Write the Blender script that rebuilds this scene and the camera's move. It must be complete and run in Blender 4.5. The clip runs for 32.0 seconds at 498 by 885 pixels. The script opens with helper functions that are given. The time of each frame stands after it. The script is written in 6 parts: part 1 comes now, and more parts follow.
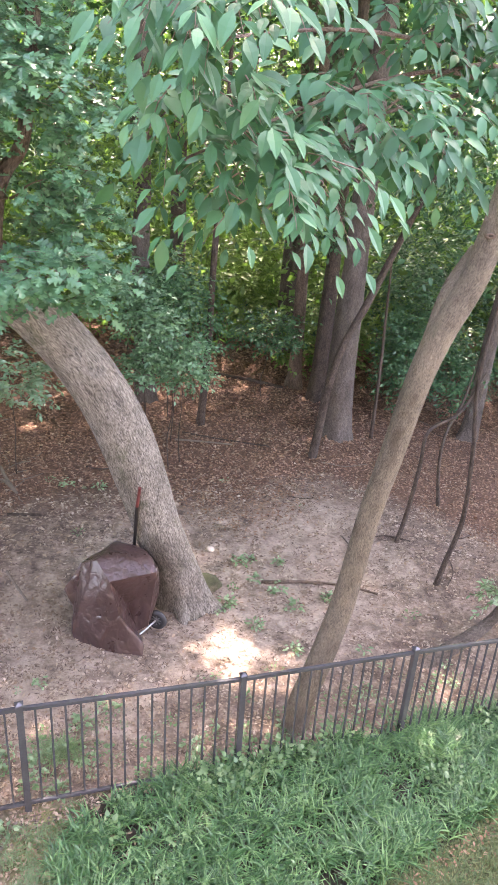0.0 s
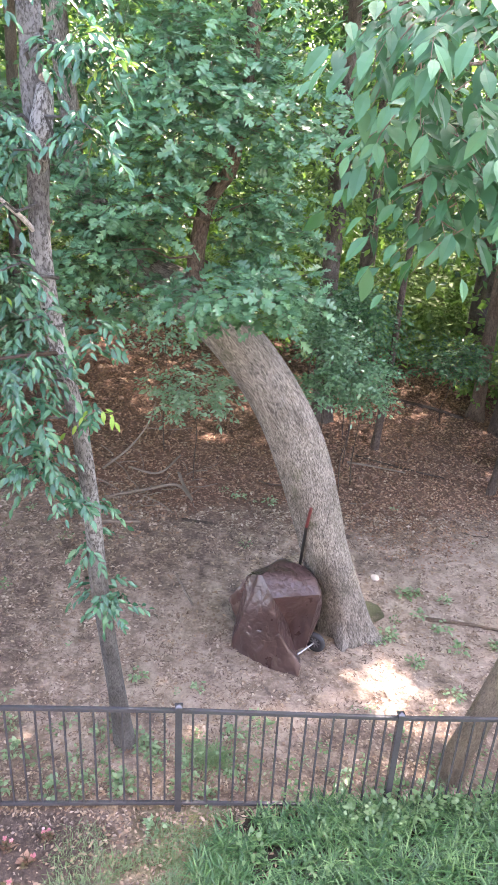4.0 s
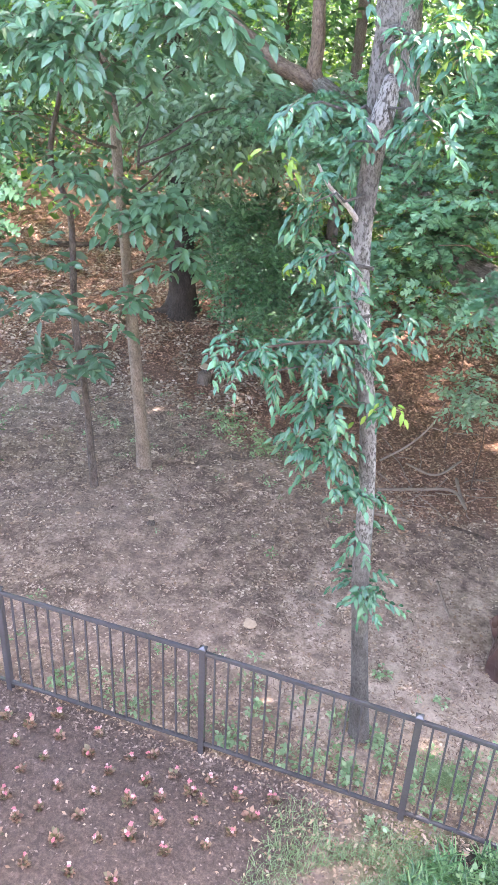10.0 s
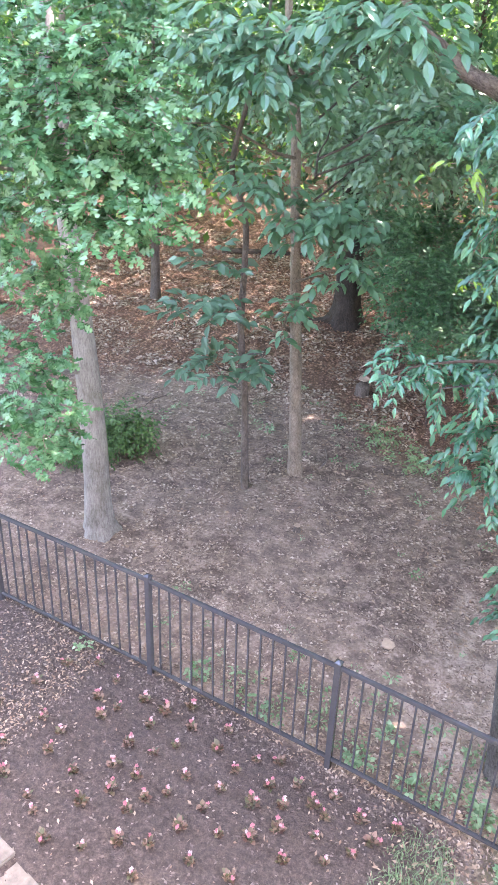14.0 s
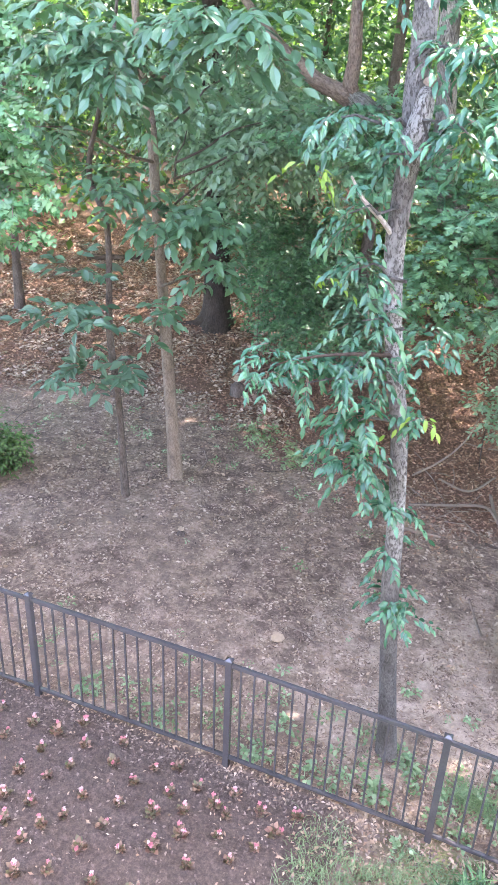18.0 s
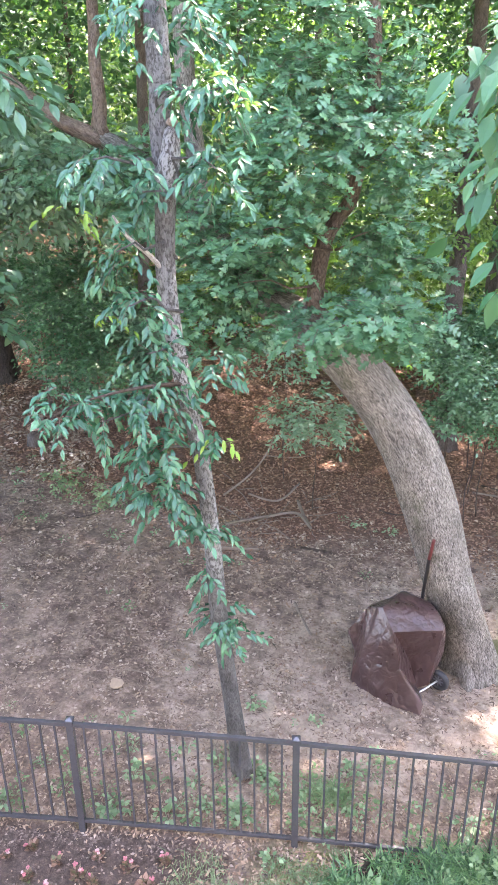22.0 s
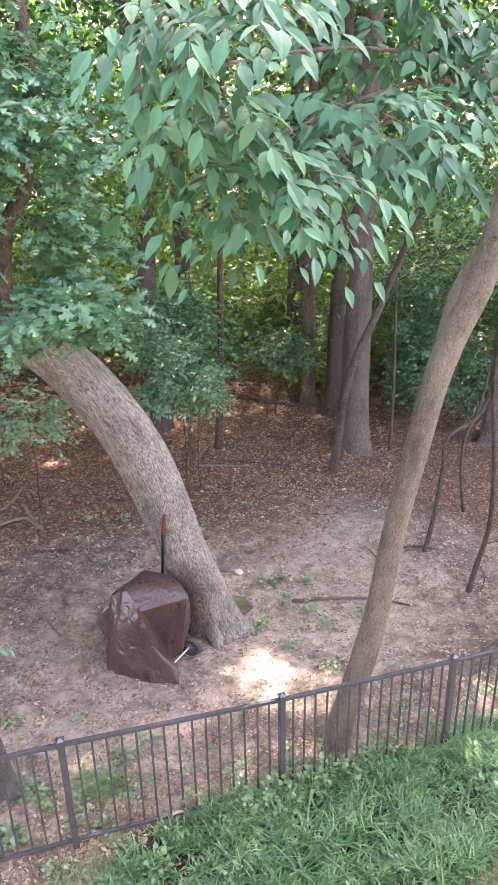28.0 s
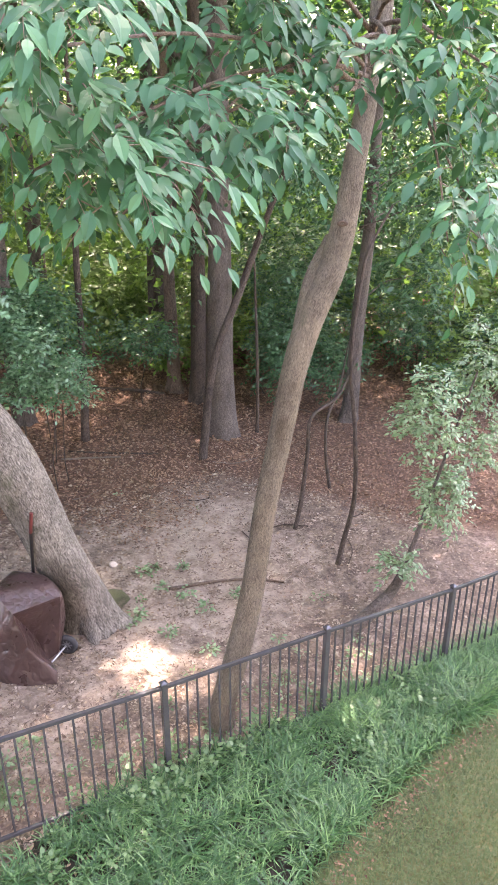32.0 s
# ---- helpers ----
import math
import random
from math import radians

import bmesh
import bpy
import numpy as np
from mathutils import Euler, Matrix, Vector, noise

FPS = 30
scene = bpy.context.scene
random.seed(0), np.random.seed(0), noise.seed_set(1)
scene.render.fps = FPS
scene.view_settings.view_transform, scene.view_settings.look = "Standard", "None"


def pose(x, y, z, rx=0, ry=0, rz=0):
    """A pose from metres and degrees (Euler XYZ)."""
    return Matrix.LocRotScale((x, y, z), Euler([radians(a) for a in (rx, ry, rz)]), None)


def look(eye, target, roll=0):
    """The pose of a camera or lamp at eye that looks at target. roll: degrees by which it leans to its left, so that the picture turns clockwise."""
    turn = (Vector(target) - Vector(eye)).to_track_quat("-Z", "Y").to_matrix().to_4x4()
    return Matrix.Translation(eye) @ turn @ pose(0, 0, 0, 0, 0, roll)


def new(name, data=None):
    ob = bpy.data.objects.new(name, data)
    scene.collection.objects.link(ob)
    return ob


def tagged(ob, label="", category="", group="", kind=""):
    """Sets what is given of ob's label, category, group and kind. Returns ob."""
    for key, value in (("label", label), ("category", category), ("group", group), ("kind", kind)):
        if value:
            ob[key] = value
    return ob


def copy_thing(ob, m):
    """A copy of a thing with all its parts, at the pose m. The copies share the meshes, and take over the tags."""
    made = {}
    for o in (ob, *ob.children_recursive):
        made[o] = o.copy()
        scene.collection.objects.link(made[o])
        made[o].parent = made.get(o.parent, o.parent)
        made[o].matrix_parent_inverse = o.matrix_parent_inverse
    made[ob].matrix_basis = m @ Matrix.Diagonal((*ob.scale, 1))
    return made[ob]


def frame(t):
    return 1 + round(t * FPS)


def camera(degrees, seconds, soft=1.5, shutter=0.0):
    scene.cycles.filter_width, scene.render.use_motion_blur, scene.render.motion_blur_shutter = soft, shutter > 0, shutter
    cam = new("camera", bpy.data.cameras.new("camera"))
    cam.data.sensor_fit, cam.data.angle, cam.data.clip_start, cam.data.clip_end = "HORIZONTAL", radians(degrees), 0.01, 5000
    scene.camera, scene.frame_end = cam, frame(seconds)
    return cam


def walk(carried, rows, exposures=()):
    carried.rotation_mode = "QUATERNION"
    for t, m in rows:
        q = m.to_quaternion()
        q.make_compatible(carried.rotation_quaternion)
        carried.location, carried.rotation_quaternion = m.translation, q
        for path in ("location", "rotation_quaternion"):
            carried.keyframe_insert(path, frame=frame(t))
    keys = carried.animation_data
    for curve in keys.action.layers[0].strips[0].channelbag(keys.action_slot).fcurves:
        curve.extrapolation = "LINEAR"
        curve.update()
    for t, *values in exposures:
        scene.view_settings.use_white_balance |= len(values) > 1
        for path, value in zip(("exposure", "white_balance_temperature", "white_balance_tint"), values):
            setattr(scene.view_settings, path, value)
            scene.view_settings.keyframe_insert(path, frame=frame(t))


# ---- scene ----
cam = camera(37.7, 32.0, soft=1.0)
PATH = [
    (0, (0.004, -4.643, 5.59), (0.663, -2.95, 4.752), 3.9),
    (0.5, (0.0, -4.633, 5.59), (0.594, -2.918, 4.751), 4.2),
    (1, (0.003, -4.623, 5.587), (0.531, -2.885, 4.75), 4.0),
    (1.5, (0.002, -4.62, 5.589), (0.486, -2.867, 4.758), 3.9),
    (2, (-0.009, -4.612, 5.594), (0.437, -2.845, 4.769), 4.1),
    (2.5, (-0.023, -4.607, 5.596), (0.352, -2.822, 4.775), 3.7),
    (4.5, (-0.086, -4.589, 5.611), (0.1, -2.771, 4.797), 3.5),
    (5, (-0.096, -4.589, 5.613), (0.046, -2.768, 4.797), 4.0),
    (5.5, (-0.111, -4.57, 5.614), (-0.097, -2.749, 4.785), 3.7),
    (6, (-0.117, -4.57, 5.615), (-0.192, -2.756, 4.776), 3.5),
    (6.5, (-0.112, -4.576, 5.613), (-0.243, -2.766, 4.772), 3.0),
    (7, (-0.113, -4.577, 5.609), (-0.31, -2.774, 4.765), 2.6),
    (7.5, (-0.121, -4.568, 5.607), (-0.385, -2.777, 4.757), 2.3),
    (8, (-0.129, -4.567, 5.607), (-0.473, -2.792, 4.752), 2.2),
    (8.5, (-0.131, -4.569, 5.609), (-0.526, -2.807, 4.749), 2.3),
    (9, (-0.133, -4.565, 5.607), (-0.568, -2.814, 4.743), 2.5),
    (9.5, (-0.138, -4.566, 5.606), (-0.615, -2.828, 4.74), 2.7),
    (10, (-0.143, -4.559, 5.608), (-0.664, -2.834, 4.74), 2.7),
    (10.5, (-0.143, -4.563, 5.61), (-0.7, -2.85, 4.741), 2.4),
    (11, (-0.153, -4.557, 5.609), (-0.781, -2.868, 4.742), 2.2),
    (11.5, (-0.157, -4.561, 5.611), (-0.845, -2.893, 4.749), 2.2),
    (12, (-0.165, -4.56, 5.611), (-0.917, -2.917, 4.753), 2.3),
    (12.5, (-0.17, -4.558, 5.61), (-0.96, -2.933, 4.753), 2.3),
    (13, (-0.176, -4.559, 5.608), (-0.998, -2.95, 4.752), 2.3),
    (13.5, (-0.178, -4.559, 5.607), (-1.045, -2.974, 4.749), 2.0),
    (14, (-0.179, -4.564, 5.61), (-1.078, -2.999, 4.749), 2.1),
    (14.5, (-0.18, -4.558, 5.614), (-1.139, -3.027, 4.755), 2.6),
    (16.5, (-0.154, -4.537, 5.587), (-1.104, -2.995, 4.737), 2.3),
    (17, (-0.147, -4.535, 5.587), (-1.034, -2.959, 4.733), 2.1),
    (17.5, (-0.134, -4.546, 5.593), (-0.862, -2.887, 4.746), 2.7),
    (18, (-0.12, -4.551, 5.595), (-0.732, -2.842, 4.756), 2.4),
    (18.5, (-0.118, -4.551, 5.593), (-0.711, -2.833, 4.758), 2.1),
    (19, (-0.113, -4.548, 5.595), (-0.641, -2.807, 4.765), 1.5),
    (19.5, (-0.1, -4.552, 5.594), (-0.524, -2.774, 4.781), 0.7),
    (20, (-0.088, -4.559, 5.592), (-0.41, -2.747, 4.809), -0.2),
    (20.5, (-0.084, -4.567, 5.593), (-0.328, -2.732, 4.834), -0.6),
    (21, (-0.081, -4.569, 5.599), (-0.282, -2.726, 4.85), -0.8),
    (21.5, (-0.076, -4.576, 5.616), (-0.224, -2.728, 4.866), -0.7),
    (22, (-0.069, -4.578, 5.616), (-0.182, -2.728, 4.864), -0.6),
    (22.5, (-0.065, -4.576, 5.615), (-0.141, -2.725, 4.861), -0.6),
    (23, (-0.067, -4.568, 5.615), (-0.113, -2.718, 4.859), -1.0),
    (23.5, (-0.064, -4.578, 5.604), (-0.073, -2.727, 4.846), -1.1),
    (24, (-0.058, -4.588, 5.598), (-0.001, -2.741, 4.833), -1.1),
    (24.5, (-0.054, -4.61, 5.59), (0.095, -2.769, 4.824), -1.4),
    (25, (-0.051, -4.623, 5.587), (0.172, -2.79, 4.818), -1.6),
    (25.5, (-0.046, -4.634, 5.585), (0.239, -2.81, 4.815), -1.5),
    (26, (-0.04, -4.641, 5.583), (0.311, -2.829, 4.812), -1.5),
    (26.5, (-0.038, -4.648, 5.581), (0.377, -2.85, 4.808), -1.5),
    (28.5, (-0.014, -4.666, 5.573), (0.646, -2.949, 4.789), -1.2),
    (29, (-0.01, -4.663, 5.57), (0.669, -2.953, 4.785), -1.5),
    (29.5, (-0.011, -4.667, 5.573), (0.695, -2.97, 4.785), -1.7),
    (30, (-0.011, -4.67, 5.575), (0.715, -2.983, 4.784), -1.8),
    (30.5, (-0.009, -4.664, 5.576), (0.727, -2.985, 4.778), -1.7),
    (31, (-0.012, -4.668, 5.579), (0.778, -3.018, 4.77), -1.0),
    (31.5, (-0.009, -4.68, 5.58), (0.871, -3.08, 4.763), 0.1),
    (32, (-0.006, -4.687, 5.584), (0.928, -3.119, 4.765), 0.1),
]
EXPOSURES = [(0, 4.18, 7850, 32), (5, 4.28, 7400, 29), (9, 4.52, 7200, 28), (14, 4.43, 6950, 28.5), (17, 4.5, 6950, 28.5), (19, 4.57, 7100, 28), (22, 4.33, 7300, 27.5), (26, 4.28, 7400, 30), (29, 4.17, 7800, 32.5), (31, 4.19, 8000, 31.5), (32, 4.1, 8000, 31.5)]
walk(cam, [(t, look(eye, target, roll)) for t, eye, target, roll in PATH], exposures=EXPOSURES)

# ---- light ----
SUN_TO = Vector((0.30, 0.45, 0.84)).normalized()
world = bpy.data.worlds.new("sky")
scene.world = world
world.use_nodes = True
wn = world.node_tree.nodes
sky = wn.new("ShaderNodeTexSky")
sky.sky_type = "NISHITA"
sky.sun_disc = False
sky.sun_elevation = math.asin(SUN_TO.z)
sky.sun_rotation = math.atan2(SUN_TO.x, SUN_TO.y)
sky.air_density, sky.dust_density = 1.0, 2.5
wn["Background"].inputs[1].default_value = 0.15
world.node_tree.links.new(sky.outputs[0], wn["Background"].inputs[0])
sun = new("sun", bpy.data.lights.new("sun", "SUN"))
sun.data.energy, sun.data.angle, sun.data.color = 2.1, radians(0.8), (1.0, 0.97, 0.92)
sun.matrix_world = look(SUN_TO * 40, (0, 0, 0))

# ---- materials ----


def material(name, rough=0.8, metal=0.0):
    m = bpy.data.materials.new(name)
    m.use_nodes = True
    n = m.node_tree.nodes
    b = n["Principled BSDF"]
    b.inputs["Roughness"].default_value, b.inputs["Metallic"].default_value = rough, metal
    return m, n, m.node_tree.links, b


def ramp(n, stops):
    r = n.new("ShaderNodeValToRGB")
    e = r.color_ramp.elements
    while len(e) < len(stops):
        e.new(0.5)
    for el, (p, c) in zip(e, stops):
        el.position, el.color = p, (*c, 1)
    return r


def noise_tex(n, l, vec, scale, detail=4, rough=0.6):
    t = n.new("ShaderNodeTexNoise")
    t.inputs["Scale"].default_value, t.inputs["Detail"].default_value, t.inputs["Roughness"].default_value = scale, detail, rough
    if vec is not None:
        l.new(vec, t.inputs["Vector"])
    return t


def calc(n, l, op, a, b=None, clamp=False):
    t = n.new("ShaderNodeMath")
    t.operation, t.use_clamp = op, clamp
    for i, v in enumerate((a, b)):
        if v is None:
            continue
        if isinstance(v, (int, float)):
            t.inputs[i].default_value = v
        else:
            l.new(v, t.inputs[i])
    return t.outputs[0]


def blend(n, l, fac, a, b, kind="MIX"):
    t = n.new("ShaderNodeMix")
    t.data_type, t.blend_type = "RGBA", kind
    for i, v in ((0, fac), (6, a), (7, b)):
        if isinstance(v, tuple):
            t.inputs[i].default_value = (*v, 1)
        elif isinstance(v, (int, float)):
            t.inputs[i].default_value = v
        else:
            l.new(v, t.inputs[i])
    return t.outputs[2]


def stretched(n, l, scale):
    tc, mp = n.new("ShaderNodeTexCoord"), n.new("ShaderNodeMapping")
    mp.inputs["Scale"].default_value = scale
    l.new(tc.outputs["Object"], mp.inputs["Vector"])
    return mp.outputs[0]


def bump(n, l, b, height, strength, dist):
    t = n.new("ShaderNodeBump")
    t.inputs["Strength"].default_value, t.inputs["Distance"].default_value = strength, dist
    l.new(height, t.inputs["Height"])
    l.new(t.outputs[0], b.inputs["Normal"])


def along(n, l, scale):
    at, mp = n.new("ShaderNodeAttribute"), n.new("ShaderNodeMapping")
    at.attribute_name = "along"
    mp.inputs["Scale"].default_value = scale
    l.new(at.outputs["Vector"], mp.inputs["Vector"])
    return mp.outputs[0]


def bark(name, dark, mid, pale, furrow=9.0, lichen=None, moss=0.0, length=0.3, even=0.4, mossy=0.60):
    m, n, l, b = material(name, 0.92)
    ridge = noise_tex(n, l, along(n, l, (furrow, furrow, furrow * length)), 2.3, 3.5, 0.55)
    plate = noise_tex(n, l, along(n, l, (furrow * 3, furrow * 3, furrow * length * 3.2)), 2.2, 4, 0.6)
    fine = noise_tex(n, l, along(n, l, (40, 40, 16)), 2.5, 5, 0.7)
    wide = noise_tex(n, l, along(n, l, (1.6, 1.6, 0.9)), 1.2, 4)
    # furrows run where the noise crosses its middle, so they join into a net
    crack = calc(n, l, "MULTIPLY", calc(n, l, "ABSOLUTE", calc(n, l, "SUBTRACT", ridge.outputs[0], 0.5)), 17.0, True)
    h = calc(n, l, "ADD", calc(n, l, "MULTIPLY", crack, 0.12), calc(n, l, "MULTIPLY", plate.outputs[0], 0.5))
    h = calc(n, l, "ADD", h, calc(n, l, "MULTIPLY", fine.outputs[0], 0.5))
    r = ramp(n, [(0.43, dark), (0.59, mid), (0.76, pale)])
    l.new(h, r.inputs[0])
    col = blend(n, l, calc(n, l, "MULTIPLY", wide.outputs[0], even), r.outputs[0], mid)
    if lichen:
        spots = noise_tex(n, l, along(n, l, (52, 52, 26)), 1.0, 5, 0.75)
        k = ramp(n, [(0.44, (0, 0, 0)), (0.53, (1, 1, 1))])
        l.new(spots.outputs[0], k.inputs[0])
        zone = ramp(n, [(0.40, (0, 0, 0)), (0.55, (1, 1, 1))])
        l.new(wide.outputs[0], zone.inputs[0])
        high = n.new("ShaderNodeSeparateXYZ")
        l.new(along(n, l, (1, 1, 1)), high.inputs[0])
        up = calc(n, l, "MULTIPLY", calc(n, l, "SUBTRACT", high.outputs[2], 5.4), 0.9, True)
        up = calc(n, l, "MULTIPLY", up, calc(n, l, "ADD", calc(n, l, "MULTIPLY", calc(n, l, "SUBTRACT", 9.0, high.outputs[2]), 1.2, True), 0.35, True))
        spread_k = calc(n, l, "MULTIPLY", k.outputs[0], calc(n, l, "ADD", calc(n, l, "MULTIPLY", up, 0.85), 0.15))
        col = blend(n, l, calc(n, l, "MULTIPLY", spread_k, calc(n, l, "ADD", calc(n, l, "MULTIPLY", zone.outputs[0], 0.5), 0.35)), col, lichen)
    if moss:
        sp = noise_tex(n, l, along(n, l, (4, 4, 2.5)), 1.0, 5, 0.7)
        k = ramp(n, [(mossy, (0, 0, 0)), (mossy + 0.14, (1, 1, 1))])
        l.new(sp.outputs[0], k.inputs[0])
        col = blend(n, l, calc(n, l, "MULTIPLY", k.outputs[0], moss), col, (0.058, 0.07, 0.028))
    tone = ramp(n, [(0.36, (0.55, 0.53, 0.5)), (0.5, (1, 1, 1)), (0.66, (1.3, 1.3, 1.28))])
    blot = noise_tex(n, l, along(n, l, (7, 7, 3)), 1.2, 4, 0.6)
    l.new(calc(n, l, "ADD", calc(n, l, "MULTIPLY", wide.outputs[0], 0.5), calc(n, l, "MULTIPLY", blot.outputs[0], 0.5)), tone.inputs[0])
    col = blend(n, l, 1.0, col, tone.outputs[0], "MULTIPLY")
    l.new(col, b.inputs["Base Color"])
    bump(n, l, b, h, 1.0, 0.035)
    return m


def foliage(name, deep, mid, light, gloss=0.42, through_light=0.35, glow=None, sheen=0.7):
    """Leaves: glossy skin, light that shines through the blade, colour that differs leaf by leaf."""
    m, n, l, b = material(name, gloss)
    geo, info = n.new("ShaderNodeNewGeometry"), n.new("ShaderNodeObjectInfo")
    k = calc(n, l, "FRACT", calc(n, l, "ADD", geo.outputs["Random Per Island"], info.outputs["Random"]))
    r = ramp(n, [(0.0, deep), (0.55, mid), (1.0, light)])
    l.new(k, r.inputs[0])
    big = noise_tex(n, l, stretched(n, l, (0.9, 0.9, 0.9)), 1.0, 3)
    col = blend(n, l, calc(n, l, "MULTIPLY", big.outputs[0], 0.5), r.outputs[0], mid)
    l.new(col, b.inputs["Base Color"])
    b.inputs["Specular IOR Level"].default_value = sheen
    tr = n.new("ShaderNodeBsdfTranslucent")
    l.new(blend(n, l, 1.0, col, glow or (0.9, 1.1, 0.6), "MULTIPLY"), tr.inputs[0])
    mix = n.new("ShaderNodeMixShader")
    mix.inputs[0].default_value = through_light
    l.new(b.outputs[0], mix.inputs[1])
    l.new(tr.outputs[0], mix.inputs[2])
    l.new(mix.outputs[0], n["Material Output"].inputs[0])
    return m


def plain(name, col, rough, metal=0.0, spread=0.25, scale=20.0, relief=0.0):
    m, n, l, b = material(name, rough, metal)
    a = noise_tex(n, l, stretched(n, l, (1, 1, 1)), scale, 5, 0.65)
    w = noise_tex(n, l, stretched(n, l, (1, 1, 1)), scale * 0.12, 3)
    info = n.new("ShaderNodeObjectInfo")
    dark = tuple(c * (1 - spread) for c in col)
    pale = tuple(min(1, c * (1 + spread)) for c in col)
    f = calc(n, l, "ADD", calc(n, l, "MULTIPLY", a.outputs[0], 0.5), calc(n, l, "MULTIPLY", w.outputs[0], 0.5))
    r = ramp(n, [(0.3, dark), (0.7, pale)])
    l.new(f, r.inputs[0])
    l.new(r.outputs[0], b.inputs["Base Color"])
    if relief:
        bump(n, l, b, a.outputs[0], 0.6, relief)
    return m


def scatter_mat(name, cols, rough=0.85):
    """Small pieces, each with a colour of its own."""
    m, n, l, b = material(name, rough)
    geo, info = n.new("ShaderNodeNewGeometry"), n.new("ShaderNodeObjectInfo")
    k = calc(n, l, "FRACT", calc(n, l, "ADD", geo.outputs["Random Per Island"], info.outputs["Random"]))
    r = ramp(n, [(i / (len(cols) - 1), c) for i, c in enumerate(cols)])
    l.new(k, r.inputs[0])
    l.new(r.outputs[0], b.inputs["Base Color"])
    return m


BARK_BENT = bark("grey_furrowed_bark", (0.04, 0.035, 0.029), (0.205, 0.186, 0.158), (0.46, 0.425, 0.37), 21, None, 0.6, 0.17, 0.12, 0.56)
BARK_MOSSY = bark("mossy_root_bark", (0.05, 0.04, 0.025), (0.16, 0.13, 0.08), (0.25, 0.21, 0.14), 18, None, 0.85, 0.25, 0.2, 0.42)
BARK_LIMB = bark("brown_limb_bark", (0.05, 0.035, 0.025), (0.15, 0.105, 0.075), (0.26, 0.2, 0.15), 12)
BARK_PATCHY = bark("dark_bark_with_lichen", (0.026, 0.026, 0.024), (0.085, 0.083, 0.077), (0.165, 0.16, 0.15), 19, (0.38, 0.39, 0.375))
BARK_OAK = bark("pale_grey_bark", (0.15, 0.138, 0.118), (0.25, 0.233, 0.205), (0.35, 0.33, 0.295), 18, None, 0, 0.12)
BARE_LIMB = bark("bleached_bare_wood", (0.3, 0.28, 0.25), (0.46, 0.43, 0.39), (0.58, 0.55, 0.5), 18)
BARK_TAN = bark("tan_smooth_bark", (0.07, 0.055, 0.04), (0.165, 0.135, 0.099), (0.28, 0.235, 0.175), 21, None, 0.45)
BARK_PALE = bark("pale_tan_bark", (0.1, 0.078, 0.058), (0.23, 0.185, 0.14), (0.36, 0.3, 0.235), 20)
# old tree's bark, darkened to hold the shade of the foliage round it
BARK_SHADED = bark("bark_darkened_for_shade", (0.012, 0.009, 0.007), (0.035, 0.026, 0.02), (0.07, 0.055, 0.045), 11)
BARK_DARK = bark("dark_brown_bark", (0.025, 0.018, 0.013), (0.07, 0.05, 0.037), (0.13, 0.1, 0.08), 11)
BARK_MID = bark("grey_brown_bark", (0.042, 0.034, 0.028), (0.105, 0.085, 0.07), (0.19, 0.158, 0.13), 14)

LEAF_ASH = foliage("broad_green_leaf", (0.02, 0.086, 0.038), (0.042, 0.15, 0.069), (0.088, 0.24, 0.116), 0.4, 0.2, None, 0.32)
LEAF_OAK = foliage("lobed_green_leaf", (0.038, 0.125, 0.052), (0.085, 0.225, 0.098), (0.175, 0.35, 0.17), 0.26, 0.16, None, 0.6)
LEAF_BENT = foliage("lobed_shade_leaf", (0.045, 0.145, 0.075), (0.095, 0.245, 0.13), (0.175, 0.36, 0.18), 0.36, 0.24)
LEAF_CHERRY = foliage("glossy_narrow_leaf", (0.022, 0.09, 0.052), (0.05, 0.16, 0.095), (0.11, 0.28, 0.145), 0.26, 0.18, None, 0.55)
LEAF_YOUNG = foliage("young_yellow_green_leaf", (0.13, 0.26, 0.04), (0.2, 0.36, 0.06), (0.3, 0.46, 0.1), 0.35, 0.35, None, 0.4)
LEAF_DEEP = foliage("deep_green_leaf", (0.05, 0.13, 0.07), (0.085, 0.2, 0.11), (0.14, 0.285, 0.16), 0.34, 0.2)
# leaves under the trees: their shade is put into this darker green
LEAF_SHADE = foliage("leaf_darkened_for_shade", (0.035, 0.09, 0.05), (0.055, 0.13, 0.072), (0.085, 0.185, 0.1), 0.45, 0.2)
# glossy leaves, with part of their sheen painted in as paler green
LEAF_SHEEN = foliage("glossy_leaf_with_painted_sheen", (0.09, 0.18, 0.10), (0.14, 0.255, 0.15), (0.23, 0.35, 0.23), 0.28, 0.2)
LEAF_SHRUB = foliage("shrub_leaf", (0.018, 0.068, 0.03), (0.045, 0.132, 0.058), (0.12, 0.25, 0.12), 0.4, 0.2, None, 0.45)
LEAF_LAYER = foliage("pale_topped_shrub_leaf", (0.045, 0.125, 0.06), (0.1, 0.225, 0.115), (0.22, 0.37, 0.22), 0.34, 0.2, None, 0.6)
# bright yellow-green: sunlight on the far leaves is put into their colour
LEAF_FAR = foliage("woodland_leaf_painted_sunlit", (0.08, 0.155, 0.045), (0.15, 0.26, 0.075), (0.25, 0.385, 0.125), 0.5, 0.5)
LEAF_PALE = foliage("pale_sprout_leaf", (0.1, 0.19, 0.1), (0.2, 0.32, 0.18), (0.36, 0.48, 0.31), 0.3, 0.35)
LEAF_BUSH = foliage("dark_bush_leaf", (0.02, 0.055, 0.014), (0.045, 0.105, 0.027), (0.1, 0.2, 0.055), 0.4, 0.25, None, 0.4)
GRASS = foliage("strap_grass", (0.014, 0.055, 0.024), (0.058, 0.165, 0.062), (0.215, 0.38, 0.155), 0.36, 0.2, None, 0.5)
